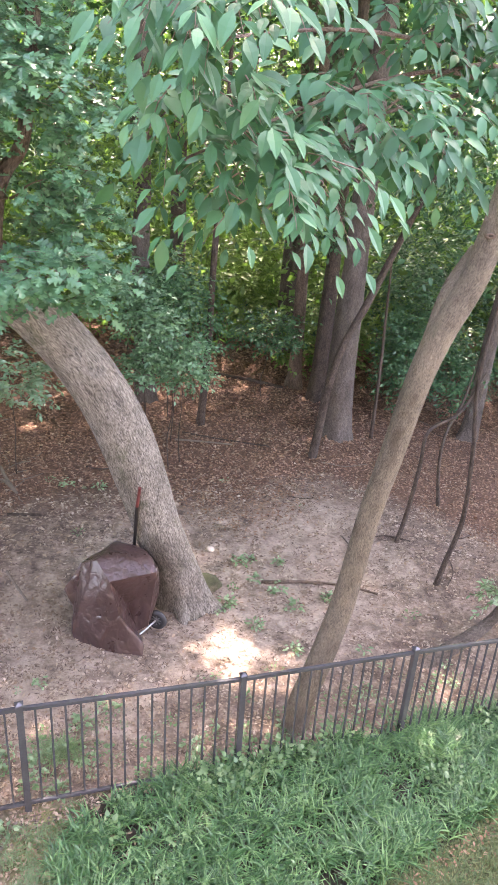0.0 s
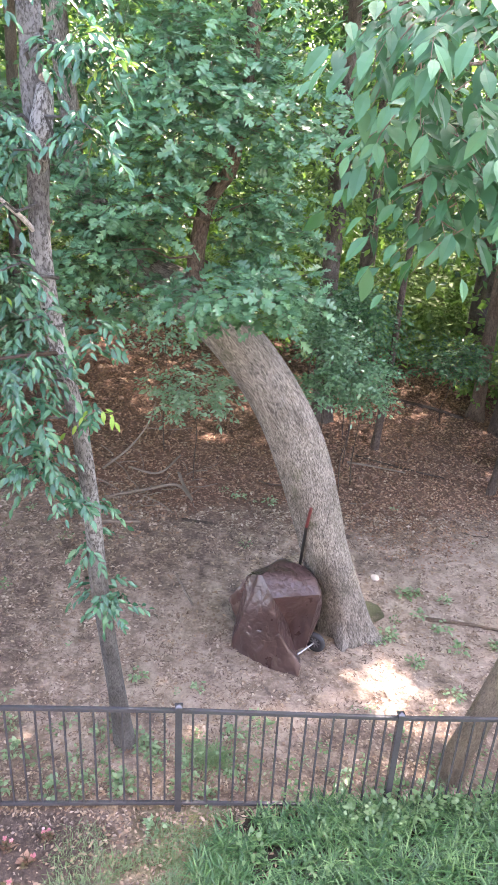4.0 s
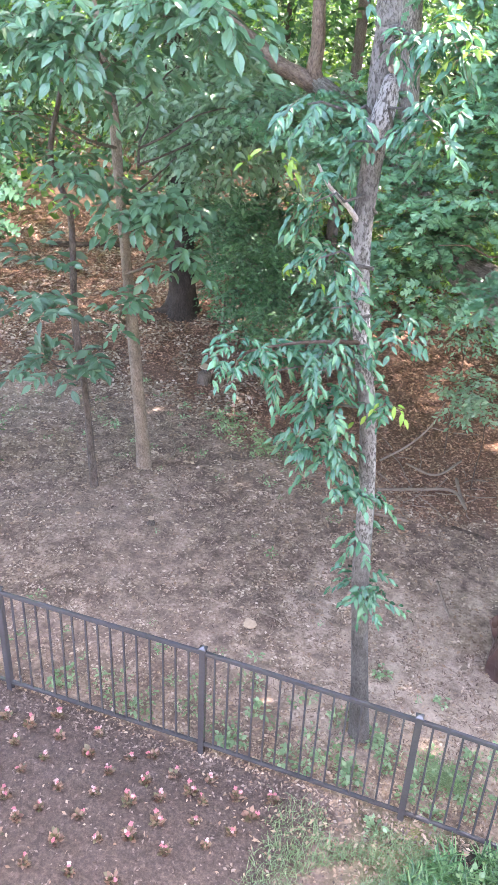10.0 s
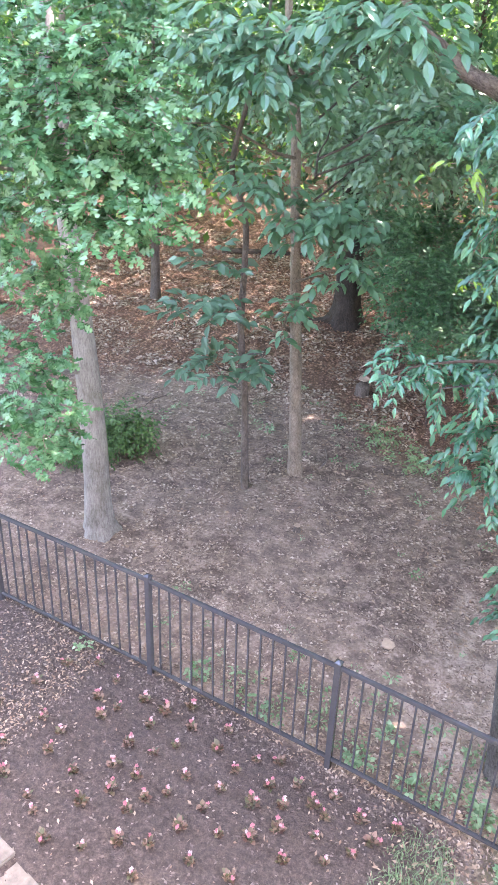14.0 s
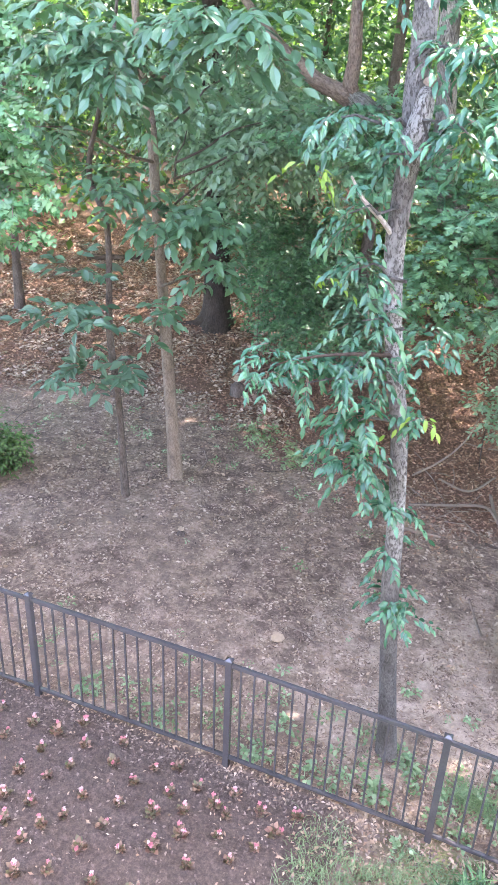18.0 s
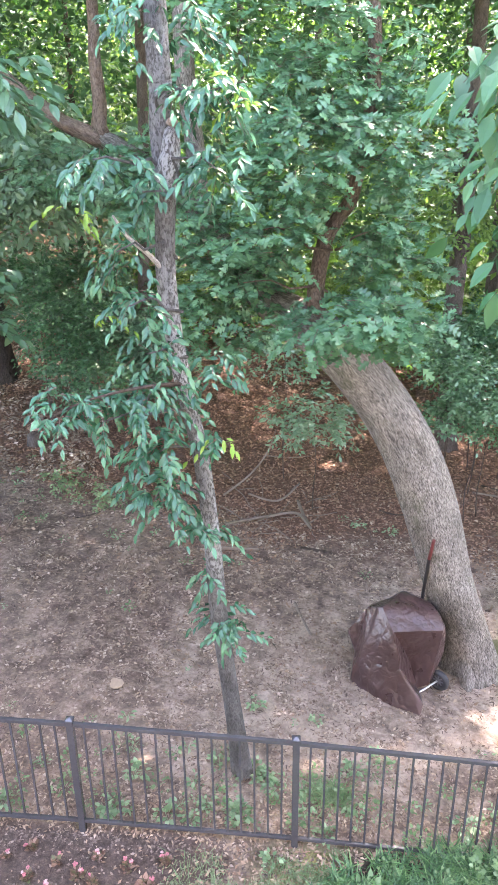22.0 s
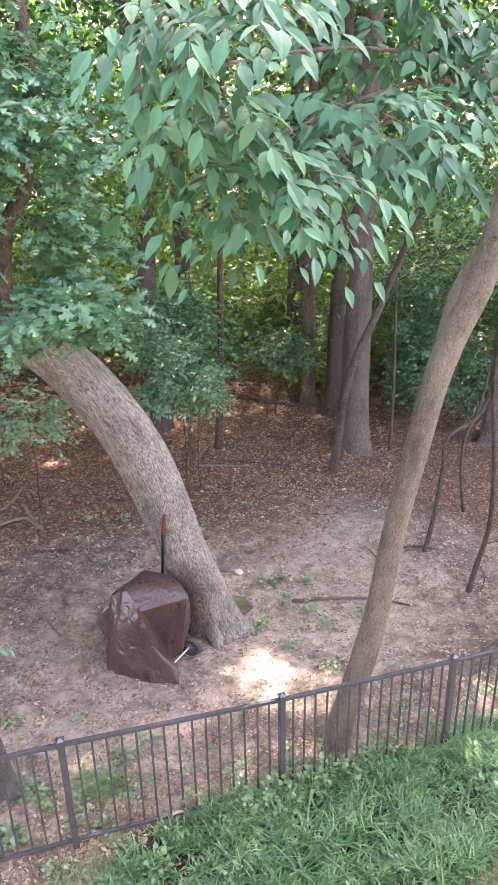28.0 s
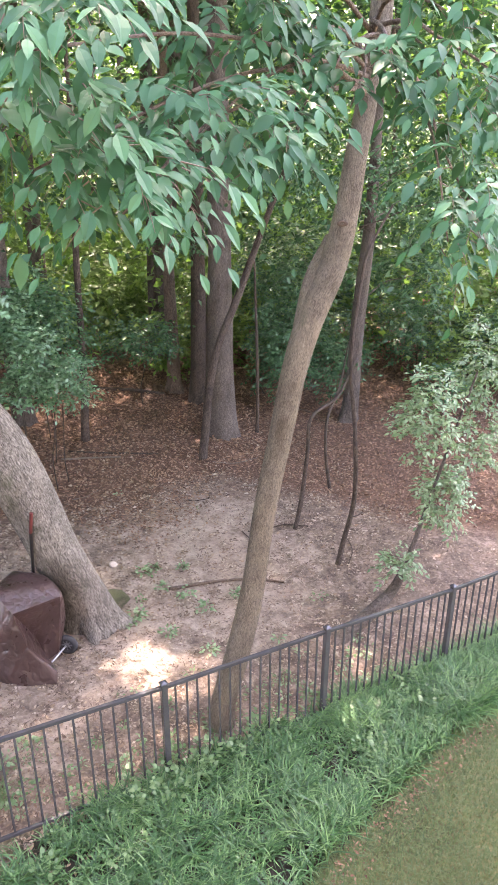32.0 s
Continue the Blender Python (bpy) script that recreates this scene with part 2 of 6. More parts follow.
LAWN = foliage("dry_lawn_grass", (0.04, 0.085, 0.03), (0.085, 0.145, 0.05), (0.2, 0.215, 0.1), 0.6, 0.3)
LEAF_VINE = foliage("vine_leaf", (0.07, 0.155, 0.06), (0.12, 0.225, 0.095), (0.2, 0.32, 0.155), 0.45, 0.3)
WEED = foliage("weed_leaf", (0.08, 0.15, 0.065), (0.14, 0.225, 0.105), (0.24, 0.33, 0.18), 0.45, 0.3)
LITTER = scatter_mat("dead_leaf", [(0.072, 0.038, 0.023), (0.170, 0.090, 0.053), (0.268, 0.154, 0.094), (0.371, 0.242, 0.159), (0.206, 0.114, 0.070), (0.299, 0.182, 0.117)])
CHIPS = scatter_mat("wood_chip", [(0.05, 0.034, 0.026), (0.14, 0.097, 0.073), (0.22, 0.162, 0.12), (0.35, 0.275, 0.21), (0.18, 0.13, 0.098), (0.1, 0.07, 0.05)])
SCRAPS = scatter_mat("dry_leaf_scrap", [(0.1, 0.065, 0.045), (0.22, 0.158, 0.113), (0.34, 0.262, 0.197), (0.5, 0.41, 0.32), (0.26, 0.19, 0.138), (0.15, 0.105, 0.075)])
DRYLEAF = scatter_mat("dry_tan_leaf", [(0.16, 0.1, 0.066), (0.27, 0.19, 0.13), (0.38, 0.29, 0.2), (0.22, 0.14, 0.09), (0.44, 0.35, 0.25)])
TWIG = plain("twig_wood", (0.16, 0.12, 0.09), 0.9, 0, 0.4, 30, 0.004)
DEADWOOD = plain("weathered_wood", (0.17, 0.135, 0.105), 0.9, 0, 0.4, 24, 0.006)
CUTWOOD = plain("cut_wood", (0.37, 0.28, 0.2), 0.85, 0, 0.25, 30, 0.003)
METAL = plain("dark_bronze_paint", (0.06, 0.062, 0.07), 0.27, 0.0, 0.2, 40)
METAL.node_tree.nodes["Principled BSDF"].inputs["Specular IOR Level"].default_value = 1.0
def tarp_mat():
    m, n, l, b = material("brown_tarpaulin", 0.3)
    v = stretched(n, l, (1, 1, 1))
    w = noise_tex(n, l, v, 2.5, 4)
    r = ramp(n, [(0.3, (0.046, 0.025, 0.023)), (0.7, (0.08, 0.046, 0.042))])
    l.new(w.outputs[0], r.inputs[0])
    l.new(r.outputs[0], b.inputs["Base Color"])
    # long soft wrinkles that run down the sheet, and short creases
    slant = stretched(n, l, (1.0, 1.0, 0.75))
    fold = calc(n, l, "ABSOLUTE", calc(n, l, "SUBTRACT", noise_tex(n, l, slant, 6, 1.5, 0.5).outputs[0], 0.5))
    crease = calc(n, l, "ABSOLUTE", calc(n, l, "SUBTRACT", noise_tex(n, l, v, 11, 1, 0.5).outputs[0], 0.5))
    h = calc(n, l, "ADD", calc(n, l, "MULTIPLY", calc(n, l, "MINIMUM", fold, 0.14), 2.0), calc(n, l, "MULTIPLY", calc(n, l, "MINIMUM", crease, 0.1), 0.8))
    bump(n, l, b, h, 0.75, 0.035)
    rr = ramp(n, [(0.3, (0.25, 0.25, 0.25)), (0.7, (0.38, 0.38, 0.38))])
    l.new(noise_tex(n, l, v, 5, 4).outputs[0], rr.inputs[0])
    l.new(rr.outputs[0], b.inputs["Roughness"])
    b.inputs["Specular IOR Level"].default_value = 0.75
    return m


TARP = tarp_mat()
RUBBER = plain("black_rubber", (0.03, 0.031, 0.034), 0.7, 0, 0.3, 40)
GREYPLASTIC = plain("grey_plastic", (0.13, 0.135, 0.145), 0.55, 0, 0.2, 40)
STEEL = plain("grey_steel", (0.42, 0.42, 0.43), 0.35, 0.9, 0.2, 30)
BLACKPOLE = plain("black_pole", (0.012, 0.012, 0.013), 0.45, 0, 0.3, 30)
REDGRIP = plain("red_grip", (0.13, 0.03, 0.028), 0.5, 0, 0.25, 30)
PINK = plain("pink_petal", (0.4, 0.14, 0.165), 0.6, 0, 0.25, 60)
PALEPINK = plain("pale_petal", (0.44, 0.31, 0.3), 0.6, 0, 0.15, 60)
BEGLEAF = scatter_mat("bronze_leaf", [(0.04, 0.05, 0.02), (0.1, 0.045, 0.03), (0.2, 0.12, 0.08), (0.075, 0.09, 0.034), (0.14, 0.08, 0.05), (0.3, 0.19, 0.14)], 0.5)
SIDING = plain("grey_siding", (0.25, 0.25, 0.25), 0.8, 0, 0.15, 6, 0.004)
BEGSTEM = plain("bronze_stem", (0.09, 0.07, 0.035), 0.6)
PALEROCK = plain("pale_rock", (0.5, 0.43, 0.36), 0.85, 0, 0.3, 25, 0.006)
STONE = plain("weathered_paving_stone", (0.2, 0.168, 0.132), 0.9, 0, 0.5, 16, 0.012)


def relief(x, y):
    """The height of the ground: it falls to the east along the fence and climbs to the north-west."""
    x, y = np.asarray(x, float), np.asarray(y, float)
    rise = 0.11 * np.clip(y - 6, 0, 60) / (1 + np.exp((x + 1) / 3))
    return -0.45 * np.tanh(x / 6) + 0.02 * np.clip(y, 0, 60) + rise


def lumps(x, y):
    return 0.018 * np.sin(2.1 * x + 1.3 * np.sin(1.7 * y)) * np.sin(1.9 * y + 0.7 * x) + 0.008 * np.sin(6.3 * x + 2 * np.sin(5 * y)) * np.sin(5.7 * y)


def ground_z(x, y):
    return float(relief(x, y) + lumps(x, y))


# ---- mesh helpers ----
def mesh(name, verts, faces, mat, smooth=False):
    me = bpy.data.meshes.new(name)
    me.from_pydata([tuple(v) for v in verts], [], [tuple(f) for f in faces])
    me.materials.append(mat)
    if smooth:
        me.shade_smooth()
    me.update()
    return me


def grid_mesh(name, verts, quads, mat, smooth=True):
    """A mesh out of arrays: verts (n, 3) and faces (m, 3 or 4)."""
    me = bpy.data.meshes.new(name)
    verts, quads = np.asarray(verts, np.float32), np.asarray(quads, np.int32)
    m, k = quads.shape
    me.vertices.add(len(verts))
    me.vertices.foreach_set("co", verts.ravel())
    me.loops.add(m * k)
    me.loops.foreach_set("vertex_index", quads.ravel())
    me.polygons.add(m)
    me.polygons.foreach_set("loop_start", np.arange(0, m * k, k, dtype=np.int32))
    me.polygons.foreach_set("loop_total", np.full(m, k, np.int32))
    me.update(calc_edges=True)
    me.validate()
    me.materials.append(mat)
    if smooth:
        me.shade_smooth()
    return me


def part(name, bm, mat, parent, label=""):
    """Links a bmesh or mesh as one object under a thing or a part; the mesh is given in the parent's space."""
    if isinstance(bm, bmesh.types.BMesh):
        me = bpy.data.meshes.new(name)
        bm.to_mesh(me)
        bm.free()
        me.materials.append(mat)
    else:
        me = bm
    ob = new(name, me)
    ob.parent = parent
    if label:
        ob["label"] = label
    return ob


def thing(name, at, label, category, group="", kind=""):
    ob = new(name)
    ob.location = at
    ob.empty_display_size = 0.1
    return tagged(ob, label, category, group, kind)


def spline(points, step):
    """Points along a smooth curve through the given rows."""
    p = np.array(points, float)
    q = np.vstack([2 * p[0] - p[1], p, 2 * p[-1] - p[-2]])
    out = []
    for i in range(1, len(q) - 2):
        a, b, c, d = q[i - 1:i + 3]
        n = max(1, int(np.linalg.norm(c[:3] - b[:3]) / step))
        for k in range(n):
            t = k / n
            out.append(0.5 * (2 * b + (c - a) * t + (2 * a - 5 * b + 4 * c - d) * t * t + (3 * b - a - 3 * c + d) * t ** 3))
    out.append(q[-2])
    return np.array(out)


def tube(name, points, mat, origin=(0, 0, 0), step=0.08, seg=16, rough=0.05, flare=0.0, seed=0):
    """A limb: rings along a curve of (x, y, z, radius), with ridges and swellings; flare spreads root buttresses at the foot."""
    c = spline(points, step)
    pos, rad = c[:, :3] - np.array(origin), np.maximum(c[:, 3], 0.002)
    tan = np.gradient(pos, axis=0)
    tan /= np.linalg.norm(tan, axis=1)[:, None]
    ref = np.array([0.0, 1.0, 0.0]) if abs(tan[0][1]) < 0.9 else np.array([1.0, 0, 0])
    u = np.cross(tan, ref)
    near = np.linalg.norm(u, axis=1) < 0.15
    u[near] = np.cross(tan[near], np.array([0.3, 0.3, 0.9]))
    u /= np.maximum(np.linalg.norm(u, axis=1), 1e-6)[:, None]
    v = np.cross(tan, u)
    ang = np.linspace(0, 2 * np.pi, seg, endpoint=False)
    s = np.concatenate([[0], np.cumsum(np.linalg.norm(np.diff(pos, axis=0), axis=1))])
    A, S = np.meshgrid(ang, s)
    w = 1 + rough * (np.sin(3 * A + 1.1 * S + seed) * 0.5 + np.sin(5 * A - 0.6 * S + 2 * seed) * 0.35 + 0.5 * np.sin(2 * A + 2.7 * S + seed))
    w += 0.5 * rough * np.sin(8 * A + 2 * np.sin(1.5 * S + seed))
    if flare:
        w += flare * np.exp(-S / 0.22) * (0.45 + 0.55 * np.sin(5 * A + seed) + 0.35 * np.sin(3 * A + 2 * seed))
    r = rad[:, None] * w
    ring = pos[:, None, :] + r[..., None] * (np.cos(A)[..., None] * u[:, None, :] + np.sin(A)[..., None] * v[:, None, :])
    k = len(pos)
    verts = np.vstack([ring.reshape(-1, 3), pos[:1], pos[-1:] + tan[-1:] * rad[-1]])
    i, j = np.meshgrid(np.arange(k - 1), np.arange(seg), indexing="ij")
    a, b = (i * seg + j).ravel(), (i * seg + (j + 1) % seg).ravel()
    quads = np.stack([a, b, b + seg, a + seg], 1)
    j = np.arange(seg)
    top, foot = k * seg + 1, k * seg
    caps = np.vstack([np.stack([(k - 1) * seg + j, (k - 1) * seg + (j + 1) % seg, np.full(seg, top), np.full(seg, top)], 1),
                      np.stack([(j + 1) % seg, j, np.full(seg, foot), np.full(seg, foot)], 1)])
    me = bpy.data.meshes.new(name)
    faces = [tuple(q) for q in quads.tolist()] + [tuple(q[:3]) for q in caps.tolist()]
    me.from_pydata(verts.tolist(), [], faces)
    # coordinates round and along the limb, for the run of the bark
    flat = np.stack([rad.mean() * np.cos(A), rad.mean() * np.sin(A), S + 3.7 * seed], -1).reshape(-1, 3)
    flat = np.vstack([flat, flat[:1], flat[-1:]]).astype(np.float32)
    at = me.attributes.new("along", "FLOAT_VECTOR", "POINT")
    at.data.foreach_set("vector", flat.ravel())
    me.materials.append(mat)
    me.shade_smooth()
    me.update()
    return me


def box(bm, size, m=Matrix.Identity(4), bev=0.0):
    got = bmesh.ops.create_cube(bm, size=1, matrix=m @ Matrix.Diagonal((*size, 1)))
    if bev:
        edges = {e for v in got["verts"] for e in v.link_edges}
        bmesh.ops.bevel(bm, geom=list(edges), offset=bev, segments=2, affect="EDGES")
    return bm


# ---- leaves ----
def blade(stations, fold=0.18, droop=0.25):
    """A leaf of length 1 along x: rows of (place along it, half width, sweep forward), folded along the midrib and drooping."""
    verts, faces = [(0, 0, 0)], []
    rows = []
    for s, w, fwd in stations:
        z = -droop * s * s
        rows.append((len(verts), len(verts) + 1, len(verts) + 2))
        verts += [(s, 0, z), (s + fwd, w, z + fold * w), (s + fwd, -w, z + fold * w)]
    tip = len(verts)
    verts.append((1, 0, -droop))
    m, a, b = rows[0]
    faces += [(0, m, a), (0, b, m)]
    for (m0, a0, b0), (m1, a1, b1) in zip(rows, rows[1:]):
        faces += [(m0, m1, a0), (a0, m1, a1), (m0, b0, m1), (b0, b1, m1)]
    m, a, b = rows[-1]
    faces += [(m, tip, a), (m, b, tip)]
    return np.array(verts, float), np.array(faces)


OVATE = blade([(0.08, 0.03, 0), (0.28, 0.17, 0), (0.52, 0.22, 0), (0.78, 0.13, 0)], 0.28, 0.24)
NARROW = blade([(0.2, 0.14, 0), (0.48, 0.195, 0), (0.8, 0.10, 0)], 0.35, 0.3)
LOBED = blade([(0.12, 0.04, 0), (0.3, 0.3, 0.1), (0.4, 0.09, 0), (0.58, 0.38, 0.12), (0.68, 0.1, 0), (0.84, 0.2, 0.1)], 0.12, 0.15)
MAPLE = blade([(0.06, 0.22, -0.04), (0.2, 0.16, 0), (0.38, 0.46, 0.12), (0.5, 0.15, 0), (0.7, 0.24, 0.08)], 0.1, 0.15)
CHIP = (np.array([(0, -0.1, 0), (1, -0.07, 0.05), (0.9, 0.12, 0.03), (0.1, 0.1, 0.06)], float), np.array([(0, 1, 2), (0, 2, 3)]))
HEART = blade([(0.04, 0.2, -0.05), (0.25, 0.4, 0), (0.55, 0.34, 0), (0.8, 0.17, 0)], 0.15, 0.2)
SMALL = blade([(0.5, 0.24, 0)], 0.2, 0.15)
RHOMB = (np.array([(0, 0, 0), (0.5, 0.28, 0.06), (1, 0, -0.12), (0.5, -0.28, 0.06)], float), np.array([(0, 2, 1), (0, 3, 2)]))


def unit(v):
    return v / np.maximum(np.linalg.norm(v, axis=-1, keepdims=True), 1e-9)


def sprays(rng, base, way, length, pairs, size, droop=0.5, spread=0.9, curl=0.35):
    """Leaves in two rows along short twigs, with one at the tip. Returns places, leaf directions, leaf normals and sizes."""
    n = len(base)
    length = np.broadcast_to(length, n) * rng.uniform(0.7, 1.25, n)
    side = unit(np.cross(way, np.array([0, 0, 1.0]) + rng.normal(0, 0.15, (n, 3))))
    P, X, S = [], [], []
    for k in range(pairs + 1):
        s = (k + 0.6) / (pairs + 0.6)
        at = base + way * (length * s)[:, None] + np.array([0, 0, -1.0]) * (length * droop * s * s)[:, None]
        for sg in ((0,) if k == pairs else (-1, 1)):
            d = way * (0.65 if sg else 1.0) + side * sg * spread + np.array([0, 0, -1.0]) * (droop * (0.45 + s))
            d = unit(d + rng.normal(0, curl * 0.6, (n, 3)))
            P.append(at + rng.normal(0, 0.012, (n, 3)))
            X.append(d)
            S.append(size * rng.uniform(0.65, 1.2, n))
    P, X, S = np.vstack(P), np.vstack(X), np.concatenate(S)
    Z = np.array([0, -0.5, 1.0]) + rng.normal(0, curl, P.shape)
    Z = unit(Z - X * np.sum(Z * X, 1)[:, None])
    return P, X, Z, S


def in_blobs(rng, blobs, outward=0.7, shell=0.45):
    """Twig feet in ellipsoids of (x, y, z, rx, ry, rz, count), more of them near the skin, and the ways they point."""
    B, D = [], []
    for x, y, z, rx, ry, rz, count in blobs:
        d = unit(rng.normal(0, 1, (count, 3)))
        r = shell + (1 - shell) * rng.uniform(0, 1, count) ** 0.7
        B.append(np.array((x, y, z)) + d * r[:, None] * np.array((rx, ry, rz)))
        w = d * outward + rng.normal(0, 0.55, (count, 3))
        w[:, 2] = w[:, 2] * 0.35
        D.append(unit(w))
    return np.vstack(B), np.vstack(D)


def leaf_cloud(name, leaves, shape, mat, origin):
    P, X, Z, S = leaves
    verts, faces = shape
    Y = np.cross(Z, X)
    co = verts[None, :, 0, None] * X[:, None] + verts[None, :, 1, None] * Y[:, None] + verts[None, :, 2, None] * Z[:, None]
    co = co * S[:, None, None] + (P - np.array(origin))[:, None]
    f = faces[None] + (np.arange(len(P)) * len(verts))[:, None, None]
    return grid_mesh(name, co.reshape(-1, 3), f.reshape(-1, faces.shape[1]), mat, False)


def crown(tree, leaves, shape, mat, single=0, name="crown", label=""):
    """Hangs leaves on a tree: the ones nearest the yard one by one, the rest joined."""
    P, X, Z, S = leaves
    at = np.array(tree.location)
    order = np.argsort(P[:, 1])
    near, rest = order[:single], order[single:]
    if single:
        verts, faces = shape
        one = mesh("leaf", verts, faces, mat)
        Y = np.cross(Z, X)
        for i in near:
            ob = new("leaf", one)
            ob.parent = tree
            m = np.eye(4)
            m[:3, 0], m[:3, 1], m[:3, 2] = X[i] * S[i], Y[i] * S[i], Z[i] * S[i]
            m[:3, 3] = P[i] - at
            ob.matrix_basis = Matrix(m.tolist())
    if len(rest):
        ob = part(name, leaf_cloud(name, (P[rest], X[rest], Z[rest], S[rest]), shape, mat, at), mat, tree, label)
        ob["kind"] = "stuff"


def twigs(tree, feet, ways, length, droop, mat, radius=0.004, name="twig"):
    """The thin stems that carry the leaves, three-sided and bent, in one mesh."""
    at = np.array(tree.location)
    n = len(feet)
    side = unit(np.cross(ways, np.array([0.1, 0.2, 1.0])))
    up = np.cross(side, ways)
    rings = []
    for s in (0.0, 0.5, 1.0):
        c = feet - at + ways * (length * s) + np.array([0, 0, -1.0]) * (length * droop * s * s)
        r = radius * (1 - 0.7 * s)
        rings.append(np.stack([c + r * (math.cos(a) * side + math.sin(a) * up) for a in (0, 2.1, 4.2)], 1))
    v = np.stack(rings, 1).reshape(-1, 3)
    f = []
    for k in range(2):
        for j in range(3):
            f.append((k * 3 + j, k * 3 + (j + 1) % 3, k * 3 + 3 + (j + 1) % 3, k * 3 + 3 + j))
    f = np.array(f)[None] + (np.arange(n) * 9)[:, None, None]
    ob = part(name, grid_mesh(name, v, f.reshape(-1, 4), mat, False), mat, tree)
    ob["kind"] = "stuff"


def limb_to(name, tree, start, end, r0, r1, mat, sag=0.1, seed=0):
    a, b = np.array(start, float), np.array(end, float)
    rng = np.random.default_rng(seed + 7)
    rows = []
    for k in range(5):
        s = k / 4
        p = a + (b - a) * s + np.array([0, 0, 1.0]) * sag * 4 * s * (1 - s)
        if 0 < k < 4:
            p = p + rng.normal(0, 0.04, 3)
        rows.append((*p, r0 + (r1 - r0) * s))
    return part(name, tube(name, rows, mat, tree.location, 0.12, 8, 0.08), mat, tree)


# ---- ground ----
def axis(lo, hi, step, far):
    mid = np.arange(lo, hi + step / 2, step)
    out = step * 1.35 ** np.arange(1, 60)
    out = np.cumsum(out)
    out = out[out < far]
    return np.concatenate([(lo - out)[::-1], mid, hi + out])


gx, gy = axis(-15, 13, 0.14, 900), axis(-6, 17, 0.14, 900)
GX, GY = np.meshgrid(gx, gy)
fade = 1 / (1 + (np.hypot(GX, GY) / 40) ** 4)
GZ = relief(GX, GY) + lumps(GX, GY) * fade
nx, ny = len(gx), len(gy)
i, j = np.meshgrid(np.arange(ny - 1), np.arange(nx - 1), indexing="ij")
a = (i * nx + j).ravel()


def ground_material():
    m, n, l, b = material("woodland_ground", 0.95)
    geo = n.new("ShaderNodeNewGeometry")
    pos = geo.outputs["Position"]
    sep = n.new("ShaderNodeSeparateXYZ")
    l.new(pos, sep.inputs[0])
    x, y = sep.outputs[0], sep.outputs[1]
    wob = noise_tex(n, l, pos, 0.9, 5, 0.6).outputs[0]
    fine = noise_tex(n, l, pos, 22, 6, 0.7).outputs[0]
    mid = noise_tex(n, l, pos, 4.5, 5, 0.65).outputs[0]
    grain = noise_tex(n, l, pos, 70, 4, 0.7).outputs[0]
    # bare trodden earth, paler where it is dry
    soil = ramp(n, [(0.37, (0.06, 0.042, 0.031)), (0.5, (0.158, 0.112, 0.084)), (0.62, (0.34, 0.256, 0.2))])
    l.new(calc(n, l, "ADD", calc(n, l, "MULTIPLY", fine, 0.45), calc(n, l, "MULTIPLY", mid, 0.55)), soil.inputs[0])
    dry = ramp(n, [(0.46, (0, 0, 0)), (0.66, (1, 1, 1))])
    l.new(noise_tex(n, l, pos, 0.55, 4, 0.55).outputs[0], dry.inputs[0])
    col = blend(n, l, calc(n, l, "MULTIPLY", dry.outputs[0], 0.2), soil.outputs[0], (0.38, 0.29, 0.22))
    # dusty bare ground round the foot of the bent tree
    dx, dy = calc(n, l, "MULTIPLY", calc(n, l, "SUBTRACT", x, 3.0), 0.36), calc(n, l, "MULTIPLY", calc(n, l, "SUBTRACT", y, 3.0), 0.54)
    far = calc(n, l, "ADD", calc(n, l, "MULTIPLY", dx, dx), calc(n, l, "MULTIPLY", dy, dy))
    ex, ey = calc(n, l, "MULTIPLY", calc(n, l, "SUBTRACT", x, 4.7), 0.62), calc(n, l, "MULTIPLY", calc(n, l, "SUBTRACT", y, 4.4), 0.85)
    far = calc(n, l, "MINIMUM", far, calc(n, l, "ADD", calc(n, l, "MULTIPLY", ex, ex), calc(n, l, "MULTIPLY", ey, ey)))
    fx, fy = calc(n, l, "MULTIPLY", calc(n, l, "SUBTRACT", x, 0.2), 0.5), calc(n, l, "MULTIPLY", calc(n, l, "SUBTRACT", y, 1.8), 0.5)
    far = calc(n, l, "MINIMUM", far, calc(n, l, "ADD", calc(n, l, "ADD", calc(n, l, "MULTIPLY", fx, fx), calc(n, l, "MULTIPLY", fy, fy)), 0.3))
    dust = calc(n, l, "SUBTRACT", calc(n, l, "ADD", 1.35, calc(n, l, "ADD", calc(n, l, "MULTIPLY", calc(n, l, "SUBTRACT", wob, 0.5), 2.6), calc(n, l, "MULTIPLY", calc(n, l, "SUBTRACT", mid, 0.5), 2.2))), far, True)
    dust = calc(n, l, "SUBTRACT", dust, calc(n, l, "MULTIPLY", calc(n, l, "SUBTRACT", x, 5.2), 0.7, True), True)
    pale = ramp(n, [(0.34, (0.2, 0.15, 0.113)), (0.5, (0.36, 0.285, 0.222)), (0.66, (0.5, 0.405, 0.32))])
    l.new(calc(n, l, "ADD", calc(n, l, "MULTIPLY", fine, 0.4), calc(n, l, "MULTIPLY", mid, 0.6)), pale.inputs[0])
    col = blend(n, l, calc(n, l, "MULTIPLY", dust, 0.78), col, pale.outputs[0])
    # leaf litter beyond the trodden part
    lit = ramp(n, [(0.34, (0.045, 0.025, 0.017)), (0.5, (0.13, 0.07, 0.044)), (0.68, (0.235, 0.138, 0.09))])
    l.new(calc(n, l, "ADD", calc(n, l, "MULTIPLY", fine, 0.7), calc(n, l, "MULTIPLY", mid, 0.3)), lit.inputs[0])
    edge = calc(n, l, "SUBTRACT", y, 5.0)
    west_x = calc(n, l, "MAXIMUM", calc(n, l, "MULTIPLY", x, -1.0), 0.0)
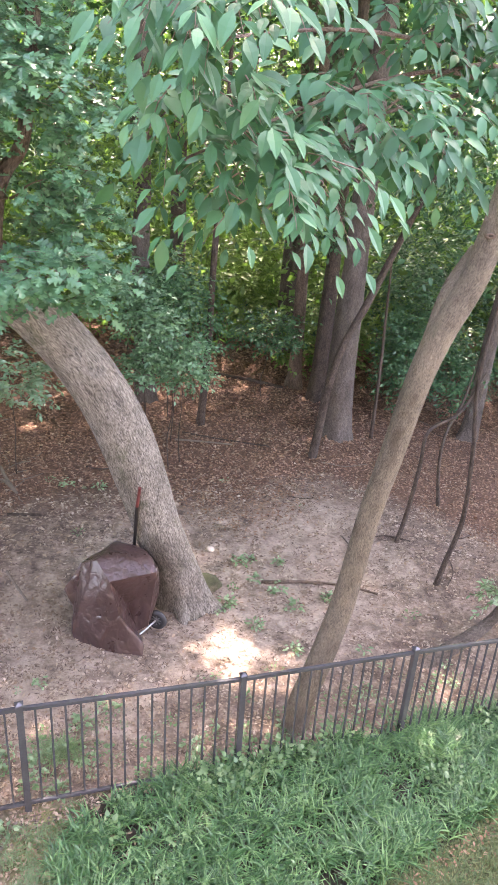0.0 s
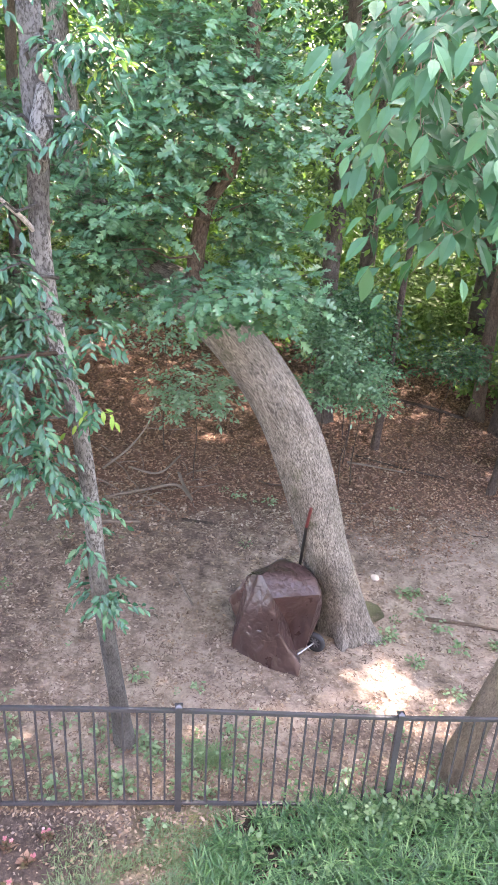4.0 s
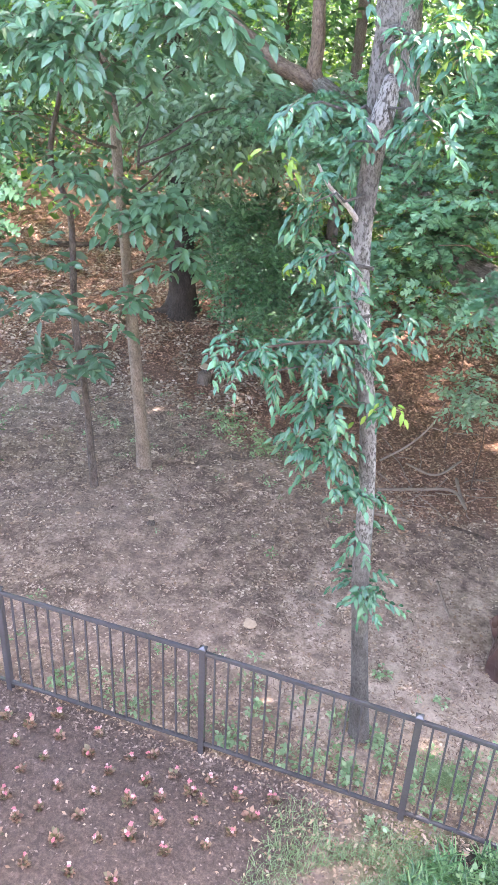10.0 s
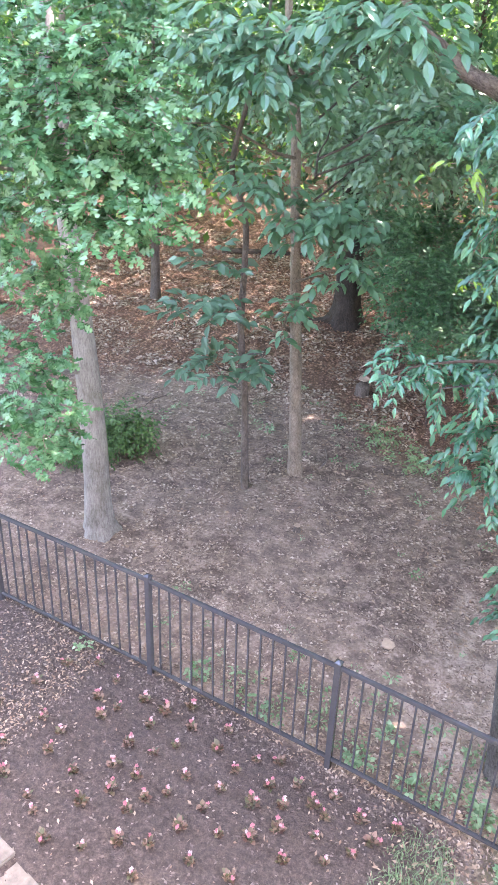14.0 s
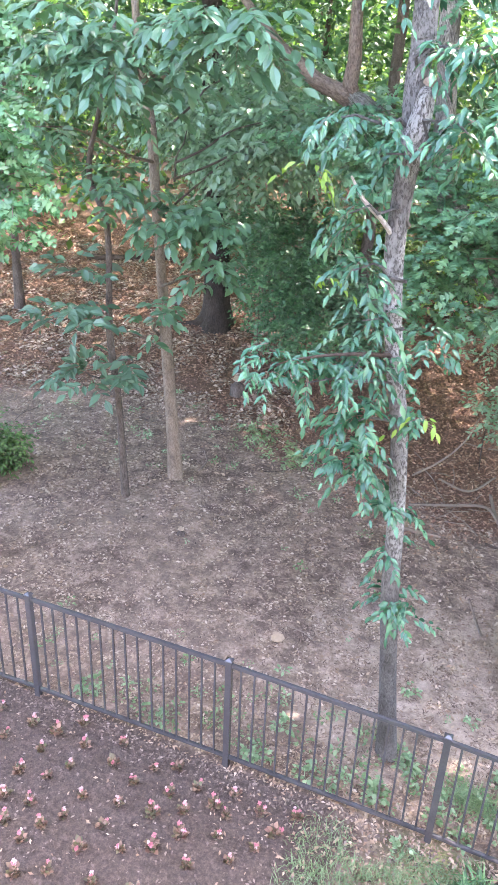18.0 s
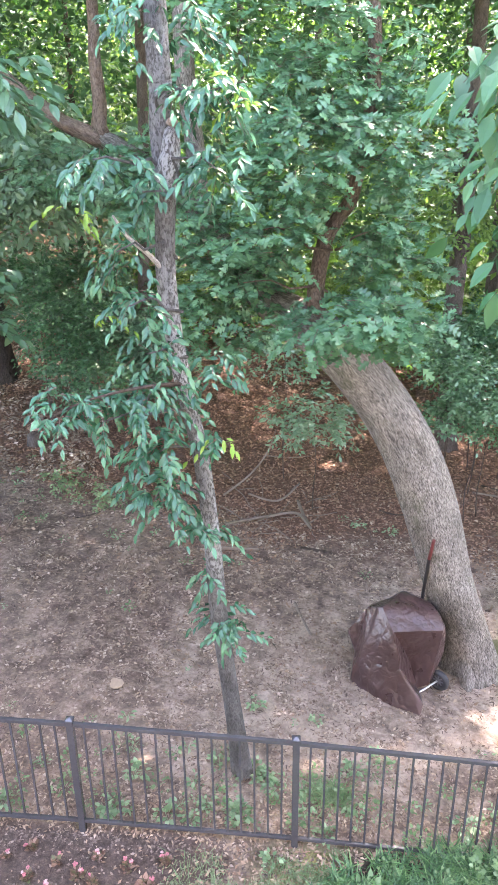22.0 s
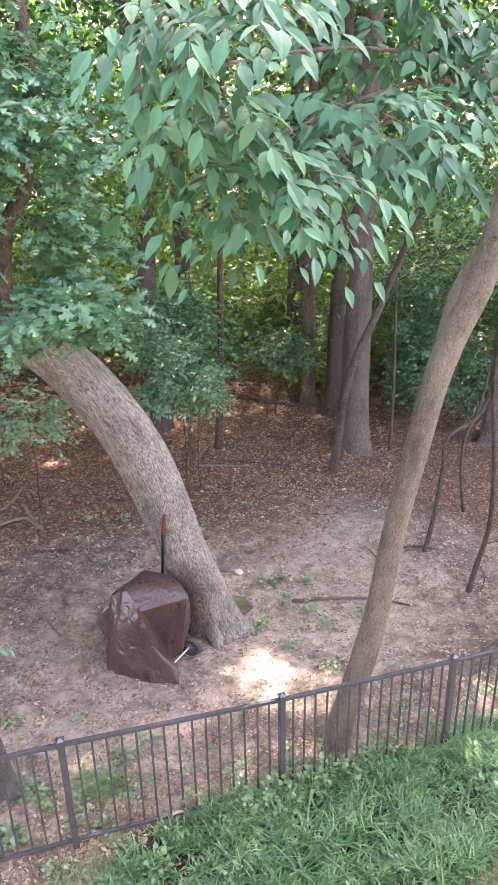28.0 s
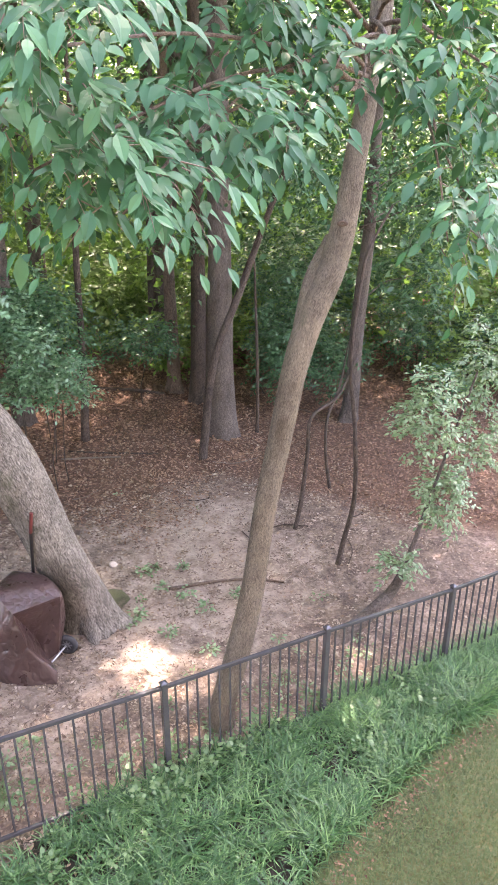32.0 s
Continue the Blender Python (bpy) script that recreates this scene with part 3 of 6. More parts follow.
    edge = calc(n, l, "SUBTRACT", edge, calc(n, l, "MULTIPLY", calc(n, l, "MINIMUM", west_x, 6.0), 0.32))
    edge = calc(n, l, "ADD", edge, calc(n, l, "MULTIPLY", calc(n, l, "MAXIMUM", calc(n, l, "SUBTRACT", west_x, 7.0), 0.0), 0.4))
    edge = calc(n, l, "ADD", edge, calc(n, l, "MULTIPLY", calc(n, l, "MAXIMUM", calc(n, l, "SUBTRACT", x, 5.5), 0.0), 1.2))
    edge = calc(n, l, "ADD", edge, calc(n, l, "MULTIPLY", calc(n, l, "SUBTRACT", wob, 0.5), 3.2))
    edge = calc(n, l, "ADD", calc(n, l, "MULTIPLY", edge, 1.1), 0.5, True)
    col = blend(n, l, edge, col, lit.outputs[0])
    # mossy undergrowth far back in the wood
    back = calc(n, l, "ADD", calc(n, l, "MULTIPLY", calc(n, l, "SUBTRACT", y, 15.0), 0.25), calc(n, l, "MULTIPLY", calc(n, l, "SUBTRACT", wob, 0.5), 3.0), True)
    back = calc(n, l, "MULTIPLY", back, calc(n, l, "MULTIPLY", calc(n, l, "ADD", x, 5.0), 0.2, True))
    moss = ramp(n, [(0.35, (0.035, 0.05, 0.018)), (0.65, (0.09, 0.12, 0.04))])
    l.new(fine, moss.inputs[0])
    col = blend(n, l, back, col, moss.outputs[0])
    # dark planting bed inside the fence, lawn and grass bed to the east
    inside = calc(n, l, "ADD", calc(n, l, "MULTIPLY", calc(n, l, "SUBTRACT", y, 0.06), -7.0), calc(n, l, "MULTIPLY", calc(n, l, "SUBTRACT", wob, 0.5), 0.7), True)
    bed = ramp(n, [(0.36, (0.034, 0.024, 0.019)), (0.52, (0.08, 0.058, 0.047)), (0.68, (0.16, 0.121, 0.098))])
    l.new(calc(n, l, "ADD", calc(n, l, "MULTIPLY", fine, 0.6), calc(n, l, "MULTIPLY", grain, 0.4)), bed.inputs[0])
    west = calc(n, l, "ADD", calc(n, l, "MULTIPLY", calc(n, l, "ADD", x, calc(n, l, "MULTIPLY", wob, 1.0)), -1.6), 0.15, True)
    col = blend(n, l, calc(n, l, "MULTIPLY", inside, west), col, bed.outputs[0])
    yard = calc(n, l, "MULTIPLY", calc(n, l, "ADD", y, 2.75), -6.0, True)
    turf = ramp(n, [(0.38, (0.05, 0.065, 0.022)), (0.52, (0.125, 0.13, 0.05)), (0.64, (0.26, 0.235, 0.115))])
    l.new(calc(n, l, "ADD", calc(n, l, "MULTIPLY", fine, 0.5), calc(n, l, "MULTIPLY", wob, 0.5)), turf.inputs[0])
    east = calc(n, l, "MULTIPLY", calc(n, l, "ADD", x, 0.55), 1.6, True)
    col = blend(n, l, calc(n, l, "MAXIMUM", calc(n, l, "MULTIPLY", inside, east), yard), col, turf.outputs[0])
    # dark soil beneath the grass bed, darkened further as the shade between blades
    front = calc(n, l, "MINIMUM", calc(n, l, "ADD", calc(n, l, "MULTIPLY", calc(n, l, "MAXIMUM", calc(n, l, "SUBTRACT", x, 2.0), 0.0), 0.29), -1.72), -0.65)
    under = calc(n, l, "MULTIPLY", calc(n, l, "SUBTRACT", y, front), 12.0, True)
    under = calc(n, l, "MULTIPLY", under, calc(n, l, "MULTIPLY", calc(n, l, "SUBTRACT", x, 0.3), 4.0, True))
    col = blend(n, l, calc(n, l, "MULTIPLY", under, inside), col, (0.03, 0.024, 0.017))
    l.new(col, b.inputs["Base Color"])
    bump(n, l, b, calc(n, l, "ADD", fine, calc(n, l, "MULTIPLY", grain, 0.5)), 0.8, 0.03)
    return m


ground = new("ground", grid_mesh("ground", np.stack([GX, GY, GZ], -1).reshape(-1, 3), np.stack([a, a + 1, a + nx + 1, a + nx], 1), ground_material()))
tagged(ground, "bare trodden earth with leaf litter running into woodland", "ground", kind="structure")

# ---- fence ----
POSTS = [-12.96, -11.12, -9.28, -7.85, -5.88, -3.80, -1.825, 0.01, 1.92, 3.69, 5.45, 7.25, 9.05, 10.85]
fence = thing("fence", (0, 0, 0), "dark bronze metal picket fence following the slope", "fence")


def fence_y(x):
    return -0.02 + (0.045 if 0.5 < x < 3 else 0.0) + 0.022 * min(0, x + 0.5)


def foot_z(x):
    return -0.45 * math.tanh(x / 6) - float(np.interp(x, [-1.8, 0.0, 1.92, 3.69, 5.45, 9.0], [0.0, 0.012, 0.088, 0.052, 0.11, 0.12]))


bm = box(bmesh.new(), (0.056, 0.056, 1.32), pose(0, 0, 0.54), 0.004)
post_mesh = bpy.data.meshes.new("post")
bm.to_mesh(post_mesh)
bm.free()
post_mesh.materials.append(METAL)
bm = bmesh.new()
box(bm, (0.068, 0.068, 0.014), pose(0, 0, 0.007), 0.003)
bmesh.ops.create_cone(bm, cap_ends=True, segments=4, radius1=0.044, radius2=0.012, depth=0.016, matrix=pose(0, 0, 0.022, 0, 0, 45))
cap_mesh = bpy.data.meshes.new("cap")
bm.to_mesh(cap_mesh)
bm.free()
cap_mesh.materials.append(METAL)
bm = box(bmesh.new(), (0.017, 0.017, 1.03), pose(0, 0, 0.515), 0.002)
picket_mesh = bpy.data.meshes.new("picket")
bm.to_mesh(picket_mesh)
bm.free()
picket_mesh.materials.append(METAL)
lean_rng = random.Random(4)
for k, px in enumerate(POSTS):
    p = new("post", post_mesh)
    p.parent = fence
    p.location = (px, fence_y(px), foot_z(px))
    c = new("cap", cap_mesh)
    c.parent = p
    c.location = (0, 0, 1.2)
    if k + 1 == len(POSTS):
        break
    qx = POSTS[k + 1]
    A, B = Vector((px, fence_y(px), foot_z(px))), Vector((qx, fence_y(qx), foot_z(qx)))
    d = B - A
    turn = math.degrees(math.atan2(d.y, d.x))
    tilt = -math.degrees(math.atan2(d.z, d.xy.length))
    for h, size in ((1.16, (0.034, 0.036)), (0.10, (0.03, 0.034))):
        mid = (A + B) / 2 + Vector((0, 0, h))
        part("rail", box(bmesh.new(), (d.length - 0.05, *size), pose(*mid, 0, tilt, turn), 0.003), METAL, fence)
    for q in range(1, 16):
        at = A + d * (q / 16)
        o = new("picket", picket_mesh)
        o.parent = fence
        o.matrix_basis = pose(at.x, at.y, at.z + 0.115, lean_rng.uniform(-0.3, 0.3), lean_rng.uniform(-0.3, 0.3), turn)

# ---- the house behind, which closes the yard to the south ----
bm = box(bmesh.new(), (19.0, 0.3, 9.2), pose(0.5, -6.2, 3.9), 0.01)
house = bpy.data.meshes.new("wall_house")
bm.to_mesh(house)
bm.free()
house.materials.append(SIDING)
tagged(new("wall_house", house), "plain grey house wall at the back of the yard", "wall", kind="structure")

# ---- trees ----

def tree(name, rows, mat, label, category="tree", flare=0.35, seg=16, step=0.08, seed=1, rough=0.05, group=""):
    x, y = rows[0][:2]
    t = thing(name, (x, y, ground_z(x, y)), label, category, group)
    rows = [(rows[0][0], rows[0][1], ground_z(x, y) - 0.12, rows[0][3])] + list(rows[1:])
    part("trunk", tube("trunk", rows, mat, t.location, step, seg, rough, flare, seed), mat, t)
    return t


def limb(t, rows, mat, name="limb", seg=10, seed=2):
    return part(name, tube(name, rows, mat, t.location, 0.08, seg, 0.07, 0, seed), mat, t)


# the great bent tree
bent = tree("bent_tree", [(2.13, 2.55, -0.21, 0.34), (2.01, 2.55, 0.28, 0.275), (1.76, 2.55, 0.97, 0.28), (1.55, 2.60, 1.67, 0.295), (1.32, 2.65, 2.32, 0.295), (1.05, 2.70, 2.87, 0.285), (0.73, 2.80, 3.31, 0.272), (0.37, 2.90, 3.68, 0.25), (-0.03, 3.10, 3.93, 0.21), (-0.33, 3.35, 4.07, 0.18), (-0.74, 3.7, 4.46, 0.155), (-1.22, 4.0, 5.00, 0.13), (-1.63, 4.15, 5.34, 0.115), (-2.12, 4.20, 5.66, 0.105), (-2.28, 4.22, 5.73, 0.095)],
            BARK_BENT, "thick grey-barked tree with a trunk bent over in an arch", flare=0.5, seg=28, step=0.06, rough=0.055)
limb(bent, [(-2.2, 4.21, 5.68, 0.1), (-2.25, 4.2, 5.85, 0.085), (-2.22, 4.20, 6.06, 0.078), (-2.24, 4.20, 6.53, 0.072), (-2.27, 4.40, 7.05, 0.065), (-2.30, 4.40, 8.6, 0.04)], BARK_LIMB)
limb(bent, [(-2.15, 4.2, 5.66, 0.1), (-2.4, 4.2, 5.78, 0.09), (-2.64, 4.20, 5.88, 0.085), (-2.91, 4.20, 6.08, 0.08), (-3.11, 4.20, 6.23, 0.07), (-3.6, 4.5, 6.65, 0.047), (-4.3, 5.0, 7.2, 0.02)], BARK_LIMB)
limb(bent, [(-1.1, 3.95, 4.86, 0.13), (-1.16, 4.12, 5.15, 0.12), (-1.17, 4.2, 5.51, 0.115), (-1.23, 4.2, 6.06, 0.11), (-1.27, 4.2, 6.58, 0.105), (-1.3, 4.3, 8.6, 0.06)], BARK_BENT, seg=14)
limb(bent, [(0.42, 2.90, 3.62, 0.13), (0.18, 2.95, 4.06, 0.095), (0.23, 3.00, 4.62, 0.084), (0.33, 3.00, 4.89, 0.075), (0.49, 3.00, 5.11, 0.07), (0.56, 3.00, 5.42, 0.064), (0.65, 3.00, 5.95, 0.064), (0.66, 3.00, 6.44, 0.065), (0.61, 3.00, 7.3, 0.048), (0.7, 3.1, 9.0, 0.03)], BARK_LIMB, seg=14)
def root(t, pts, mat):
    """A root that sinks into the earth along (x, y, height of its middle over the ground, radius)."""
    limb(t, [(x, y, ground_z(x, y) + h, r) for x, y, h, r in pts], mat, "root", 14, pts[0][0])


root(bent, [(2.05, 2.6, 0.3, 0.18), (2.26, 2.7, 0.12, 0.155), (2.42, 2.77, 0.07, 0.135), (2.54, 2.82, 0.02, 0.11), (2.63, 2.85, -0.05, 0.07)], BARK_MOSSY)
root(bent, [(2.02, 2.46, 0.3, 0.17), (2.0, 2.32, 0.1, 0.13), (1.98, 2.2, 0.0, 0.08), (1.97, 2.1, -0.06, 0.05)], BARK_BENT)
root(bent, [(2.12, 2.5, 0.3, 0.17), (2.26, 2.42, 0.12, 0.13), (2.4, 2.36, 0.02, 0.09), (2.54, 2.3, -0.06, 0.05)], BARK_BENT)
BENT = [(0.05, 2.30, 5.59, 0.63, 0.60, 0.43, 110), (0.23, 2.30, 6.11, 0.79, 0.70, 0.37, 110), (-0.35, 2.40, 4.96, 0.51, 0.50, 0.41, 80), (0.46, 2.20, 4.93, 0.64, 0.50, 0.40, 100), (0.55, 2.10, 4.11, 0.77, 0.50, 0.28, 120),
        (-0.54, 2.50, 4.53, 0.43, 0.50, 0.43, 60), (0.87, 2.50, 5.72, 0.54, 0.60, 0.59, 90), (0.97, 2.60, 4.46, 0.48, 0.50, 0.38, 60), (-0.63, 2.80, 3.85, 0.5, 0.50, 0.3, 22), (-0.11, 2.50, 6.75, 1.15, 1.00, 0.46, 90)]
BENT_WEST = [(-0.85, 2.9, 4.5, 0.45, 0.4, 0.4, 45), (-1.2, 3.2, 4.95, 0.45, 0.4, 0.38, 45), (-1.75, 3.5, 5.2, 0.5, 0.4, 0.35, 45), (-1.1, 3.0, 4.05, 0.45, 0.4, 0.32, 36), (-2.5, 3.9, 5.35, 0.5, 0.4, 0.3, 36), (-1.6, 3.5, 5.5, 0.35, 0.3, 0.25, 50)]
rng = np.random.default_rng(21)
B, D = in_blobs(rng, [(b[0], b[1] + (0.55 if k % 2 else 0.1), *b[2:6], int(b[6] * 1.05)) for k, b in enumerate(BENT)] + BENT_WEST, 0.7, 0.3)
keep = ~((np.abs(B[:, 0] - np.interp(B[:, 2], [4.0, 4.6, 5.1, 6.0], [0.16, 0.2, 0.42, 0.52])) < 0.2) & (B[:, 1] < 3.1) & (B[:, 2] > 4.15) & (B[:, 2] < 5.5))
B, D = B[keep], D[keep]
crown(bent, sprays(rng, B, D, 0.2, 3, 0.138, 0.22, 1.05, 0.4), LOBED, LEAF_BENT, 300)
twigs(bent, B, D, 0.2, 0.3, TWIG)
for k, (x, y, z) in enumerate([(0.05, 2.30, 5.5), (-0.35, 2.40, 4.9), (0.6, 2.20, 4.9), (0.75, 2.10, 4.1), (-0.54, 2.5, 4.4), (0.87, 2.5, 5.6)]):
    limb_to("branch", bent, (0.3 + 0.03 * k, 2.95, min(z, 5.6) - 0.25 if k != 3 else 3.75), (x, y, z), 0.014, 0.005, BARK_LIMB, 0.05, k)

# slender tree with glossy drooping leaves by the fence
cherry = tree("slender_tree", [(-0.47, 0.71, 0.01, 0.1), (-0.55, 0.71, 0.71, 0.08), (-0.635, 0.71, 1.49, 0.076), (-0.68, 0.71, 1.97, 0.075), (-0.705, 0.71, 2.54, 0.07), (-0.77, 0.71, 3.30, 0.067), (-0.88, 0.71, 3.90, 0.066), (-0.945, 0.71, 4.33, 0.066), (-0.98, 0.71, 4.73, 0.07), (-0.97, 0.71, 5.08, 0.07), (-0.95, 0.71, 5.40, 0.078), (-0.965, 0.71, 5.74, 0.076), (-0.95, 0.71, 6.0, 0.078), (-0.96, 0.71, 6.3, 0.076), (-1.0, 0.8, 8.6, 0.04)],
              BARK_PATCHY, "slender leaning tree with pale lichen patches and drooping glossy leaves", flare=0.2, seg=18, step=0.05)
stub = limb(cherry, [(-0.955, 0.69, 5.22, 0.06), (-0.925, 0.64, 5.42, 0.074), (-0.885, 0.6, 5.6, 0.066), (-0.865, 0.57, 5.72, 0.05)], BARK_PATCHY, "broken_stub")
bm = bmesh.new()
bmesh.ops.create_cone(bm, cap_ends=True, segments=14, radius1=0.042, radius2=0.034, depth=0.02, matrix=Matrix.Translation(Vector((-0.858, 0.555, 5.77)) - cherry.location) @ Vector((0.25, -0.45, 0.85)).to_track_quat("Z", "Y").to_matrix().to_4x4())
part("cut_face", bm, DEADWOOD, stub, "grey weathered cut face")
limb(cherry, [(-0.98, 0.70, 4.78, 0.02), (-1.07, 0.60, 4.92, 0.017), (-1.19, 0.50, 5.05, 0.014), (-1.26, 0.4, 5.2, 0.008)], BARE_LIMB)
limb(cherry, [(-0.86, 0.70, 3.95, 0.024), (-1.09, 0.50, 3.99, 0.014), (-1.34, 0.36, 3.98, 0.011), (-1.64, 0.28, 3.9, 0.008), (-1.91, 0.20, 3.76, 0.004)], BARK_DARK)
CHERRY = [(-1.65, 0.10, 3.91, 0.24, 0.20, 0.12, 14), (-1.39, 0.20, 3.82, 0.24, 0.20, 0.16, 18), (-1.10, 0.35, 3.94, 0.24, 0.25, 0.18, 22), (-1.09, 0.40, 4.26, 0.20, 0.25, 0.14, 12), (-1.19, 0.40, 4.60, 0.19, 0.25, 0.19, 14),
          (-1.23, 0.30, 4.98, 0.22, 0.25, 0.17, 14), (-1.31, 0.20, 5.55, 0.21, 0.25, 0.08, 11), (-1.05, 0.40, 5.35, 0.18, 0.25, 0.18, 10), (-0.56, 0.30, 5.49, 0.20, 0.25, 0.15, 16), (-0.78, 0.40, 5.92, 0.20, 0.25, 0.13, 12)]
CHERRY_LOW = [(-0.52, 0.40, 5.96, 0.20, 0.30, 0.17, 10), (-1.04, 0.40, 3.51, 0.23, 0.25, 0.19, 15), (-1.10, 0.40, 3.12, 0.22, 0.25, 0.20, 16), (-0.76, 0.55, 2.70, 0.16, 0.15, 0.18, 11), (-0.73, 0.60, 2.30, 0.10, 0.12, 0.08, 5),
              (-0.61, 0.60, 1.75, 0.20, 0.15, 0.16, 10), (-0.66, 0.70, 4.04, 0.13, 0.20, 0.25, 6), (-0.66, 0.60, 3.53, 0.09, 0.10, 0.06, 4), (-0.9, 0.50, 6.40, 0.40, 0.40, 0.20, 13)]
rng = np.random.default_rng(22)
B, D = in_blobs(rng, [(b[0], b[1] + 0.22, *b[2:6], int(b[6] * 1.05)) for b in CHERRY] + [(b[0], b[1] + 0.15, *b[2:6], int(b[6] * 1.7)) for b in CHERRY_LOW], 0.5, 0.2)
crown(cherry, sprays(rng, B, D, 0.21, 5, 0.092, 0.55, 0.75, 0.32), NARROW, LEAF_CHERRY, 300)
twigs(cherry, B, D, 0.2, 0.7, TWIG)
B, D = in_blobs(rng, [(-1.58, 0.5, 5.2, 0.08, 0.1, 0.06, 3), (-1.42, 0.5, 4.48, 0.08, 0.1, 0.06, 3), (-0.5, 0.55, 6.0, 0.1, 0.1, 0.06, 3), (-0.38, 0.55, 5.83, 0.08, 0.1, 0.06, 3), (-0.63, 0.55, 3.56, 0.05, 0.06, 0.04, 2)], 0.5, 0.2)
crown(cherry, sprays(rng, B, D, 0.18, 3, 0.085, 0.55, 0.75, 0.32), NARROW, LEAF_YOUNG, 0, "young_leaves", "fresh yellow-green leaves")
twigs(cherry, B, D, 0.18, 0.7, TWIG)
for k, (x, y, z, *_) in enumerate(CHERRY[1:] + CHERRY_LOW[:4]):
    limb_to("branch", cherry, (-0.72 - 0.07 * (z - 2.5), 0.70, min(z - 0.1, 6.4)), (x, y, z), 0.014, 0.005, BARK_PATCHY, 0.06, k)

# oak at the west end of the bed
oak = tree("oak_tree", [(-5.89, 1.55, 0.32, 0.24), (-5.92, 1.55, 0.61, 0.182), (-5.91, 1.55, 1.59, 0.157), (-5.96, 1.55, 2.68, 0.139), (-6.01, 1.55, 3.42, 0.128), (-6.06, 1.55, 4.04, 0.118), (-6.07, 1.50, 4.69, 0.107), (-6.11, 1.50, 5.40, 0.098), (-6.15, 1.50, 6.10, 0.088), (-6.15, 1.50, 9.2, 0.05)],
           BARK_OAK, "straight pale-trunked oak with lobed light green leaves", flare=0.4, seg=20)
OAK = [(-3.99, -0.50, 5.65, 0.78, 0.50, 0.52, 120), (-3.74, -0.40, 5.03, 0.54, 0.40, 0.35, 60), (-5.21, -0.20, 5.01, 0.50, 0.50, 0.77, 70), (-5.20, -0.20, 3.07, 0.62, 0.40, 0.72, 75), (-5.06, 0.30, 4.04, 0.36, 0.30, 0.36, 25), (-4.14, -0.30, 6.46, 1.01, 0.80, 0.47, 70), (-6.93, 0.00, 3.79, 0.57, 0.50, 1.88, 60)]
rng = np.random.default_rng(23)
B, D = in_blobs(rng, [(b[0], b[1], b[2] - 0.08, b[3] * 1.08, b[4], b[5] * 1.1, int(b[6] * 1.8)) for b in OAK], 0.7, 0.25)
crown(oak, sprays(rng, B, D, 0.16, 5, 0.108, 0.25, 1.0, 0.55), LOBED, LEAF_OAK, 300)
twigs(oak, B, D, 0.2, 0.2, TWIG)
for k, (x, y, z, *_) in enumerate(OAK):
    limb_to("branch", oak, (-6.0, 1.5, max(2.2, z - 0.5)), (x, y, z), 0.035, 0.01, BARK_OAK, 0.1, k)

# leaning tree behind the grass bed, whose broad leaves hang towards the house
ash = tree("leaning_tree", [(2.66, 0.37, -0.22, 0.14), (2.71, 0.37, 0.13, 0.124), (2.85, 0.40, 0.48, 0.122), (3.11, 0.50, 1.15, 0.12), (3.33, 0.60, 2.08, 0.112), (3.55, 0.70, 2.72, 0.112), (3.76, 0.80, 3.34, 0.122), (3.99, 0.90, 3.78, 0.135), (4.32, 1.00, 4.27, 0.13), (4.49, 1.05, 4.77, 0.113), (4.60, 1.10, 5.22, 0.106), (4.69, 1.10, 5.70, 0.1), (4.75, 1.10, 6.16, 0.1), (4.80, 1.10, 6.51, 0.1), (4.85, 1.10, 9.3, 0.06)],
            BARK_TAN, "leaning tan-barked tree with large drooping compound leaves", flare=0.14, seg=20, step=0.06)
limb(ash, [(3.9, 0.92, 3.72, 0.07), (4.12, 1.07, 4.14, 0.068), (4.42, 1.2, 4.5, 0.05)], BARK_TAN, "burl")
ASH = [(0.76, -1.90, 5.78, 0.29, 0.35, 0.17, 26), (1.09, -1.75, 5.17, 0.28, 0.30, 0.18, 26), (0.81, -1.70, 5.39, 0.26, 0.35, 0.17, 24), (1.71, -1.20, 5.44, 0.36, 0.35, 0.19, 24), (2.36, -0.90, 5.36, 0.23, 0.30, 0.26, 16), (2.52, -0.30, 5.98, 0.69, 0.50, 0.38, 34),
       (3.10, -0.70, 5.63, 0.32, 0.35, 0.25, 16), (3.47, -1.20, 5.63, 0.34, 0.35, 0.44, 26), (3.74, -1.40, 4.85, 0.18, 0.30, 0.29, 12), (3.79, -0.80, 6.15, 0.53, 0.40, 0.28, 26), (1.66, -0.90, 6.37, 0.93, 0.80, 0.34, 40), (4.51, -1.00, 5.42, 0.34, 0.50, 0.78, 40), (3.05, -1.7, 4.95, 0.16, 0.25, 0.45, 16)]
rng = np.random.default_rng(24)
B, D = in_blobs(rng, [(b[0] + 0.06, b[1], b[2] + 0.2, *b[3:6], int(b[6] * 1.3)) for b in ASH], 0.6, 0.25)
D = unit(D * 0.75 + np.array([0.05, -0.45, -0.05]))
leaflets = sprays(rng, B, D, 0.28, 3, 0.15, 0.5, 0.8, 0.24)
leaflets[3][:] *= np.interp(leaflets[0][:, 1], [-2.0, -1.2, -0.3], [0.74, 0.95, 1.1])
crown(ash, leaflets, OVATE, LEAF_ASH, 300)
twigs(ash, B, D, 0.22, 0.6, TWIG)
for k, (x, y, z, *_) in enumerate(ASH):
    limb_to("branch", ash, (4.7, 1.1, 5.75 + 0.05 * k), (x, y, z), 0.022, 0.005, BARK_LIMB, 0.25, k)

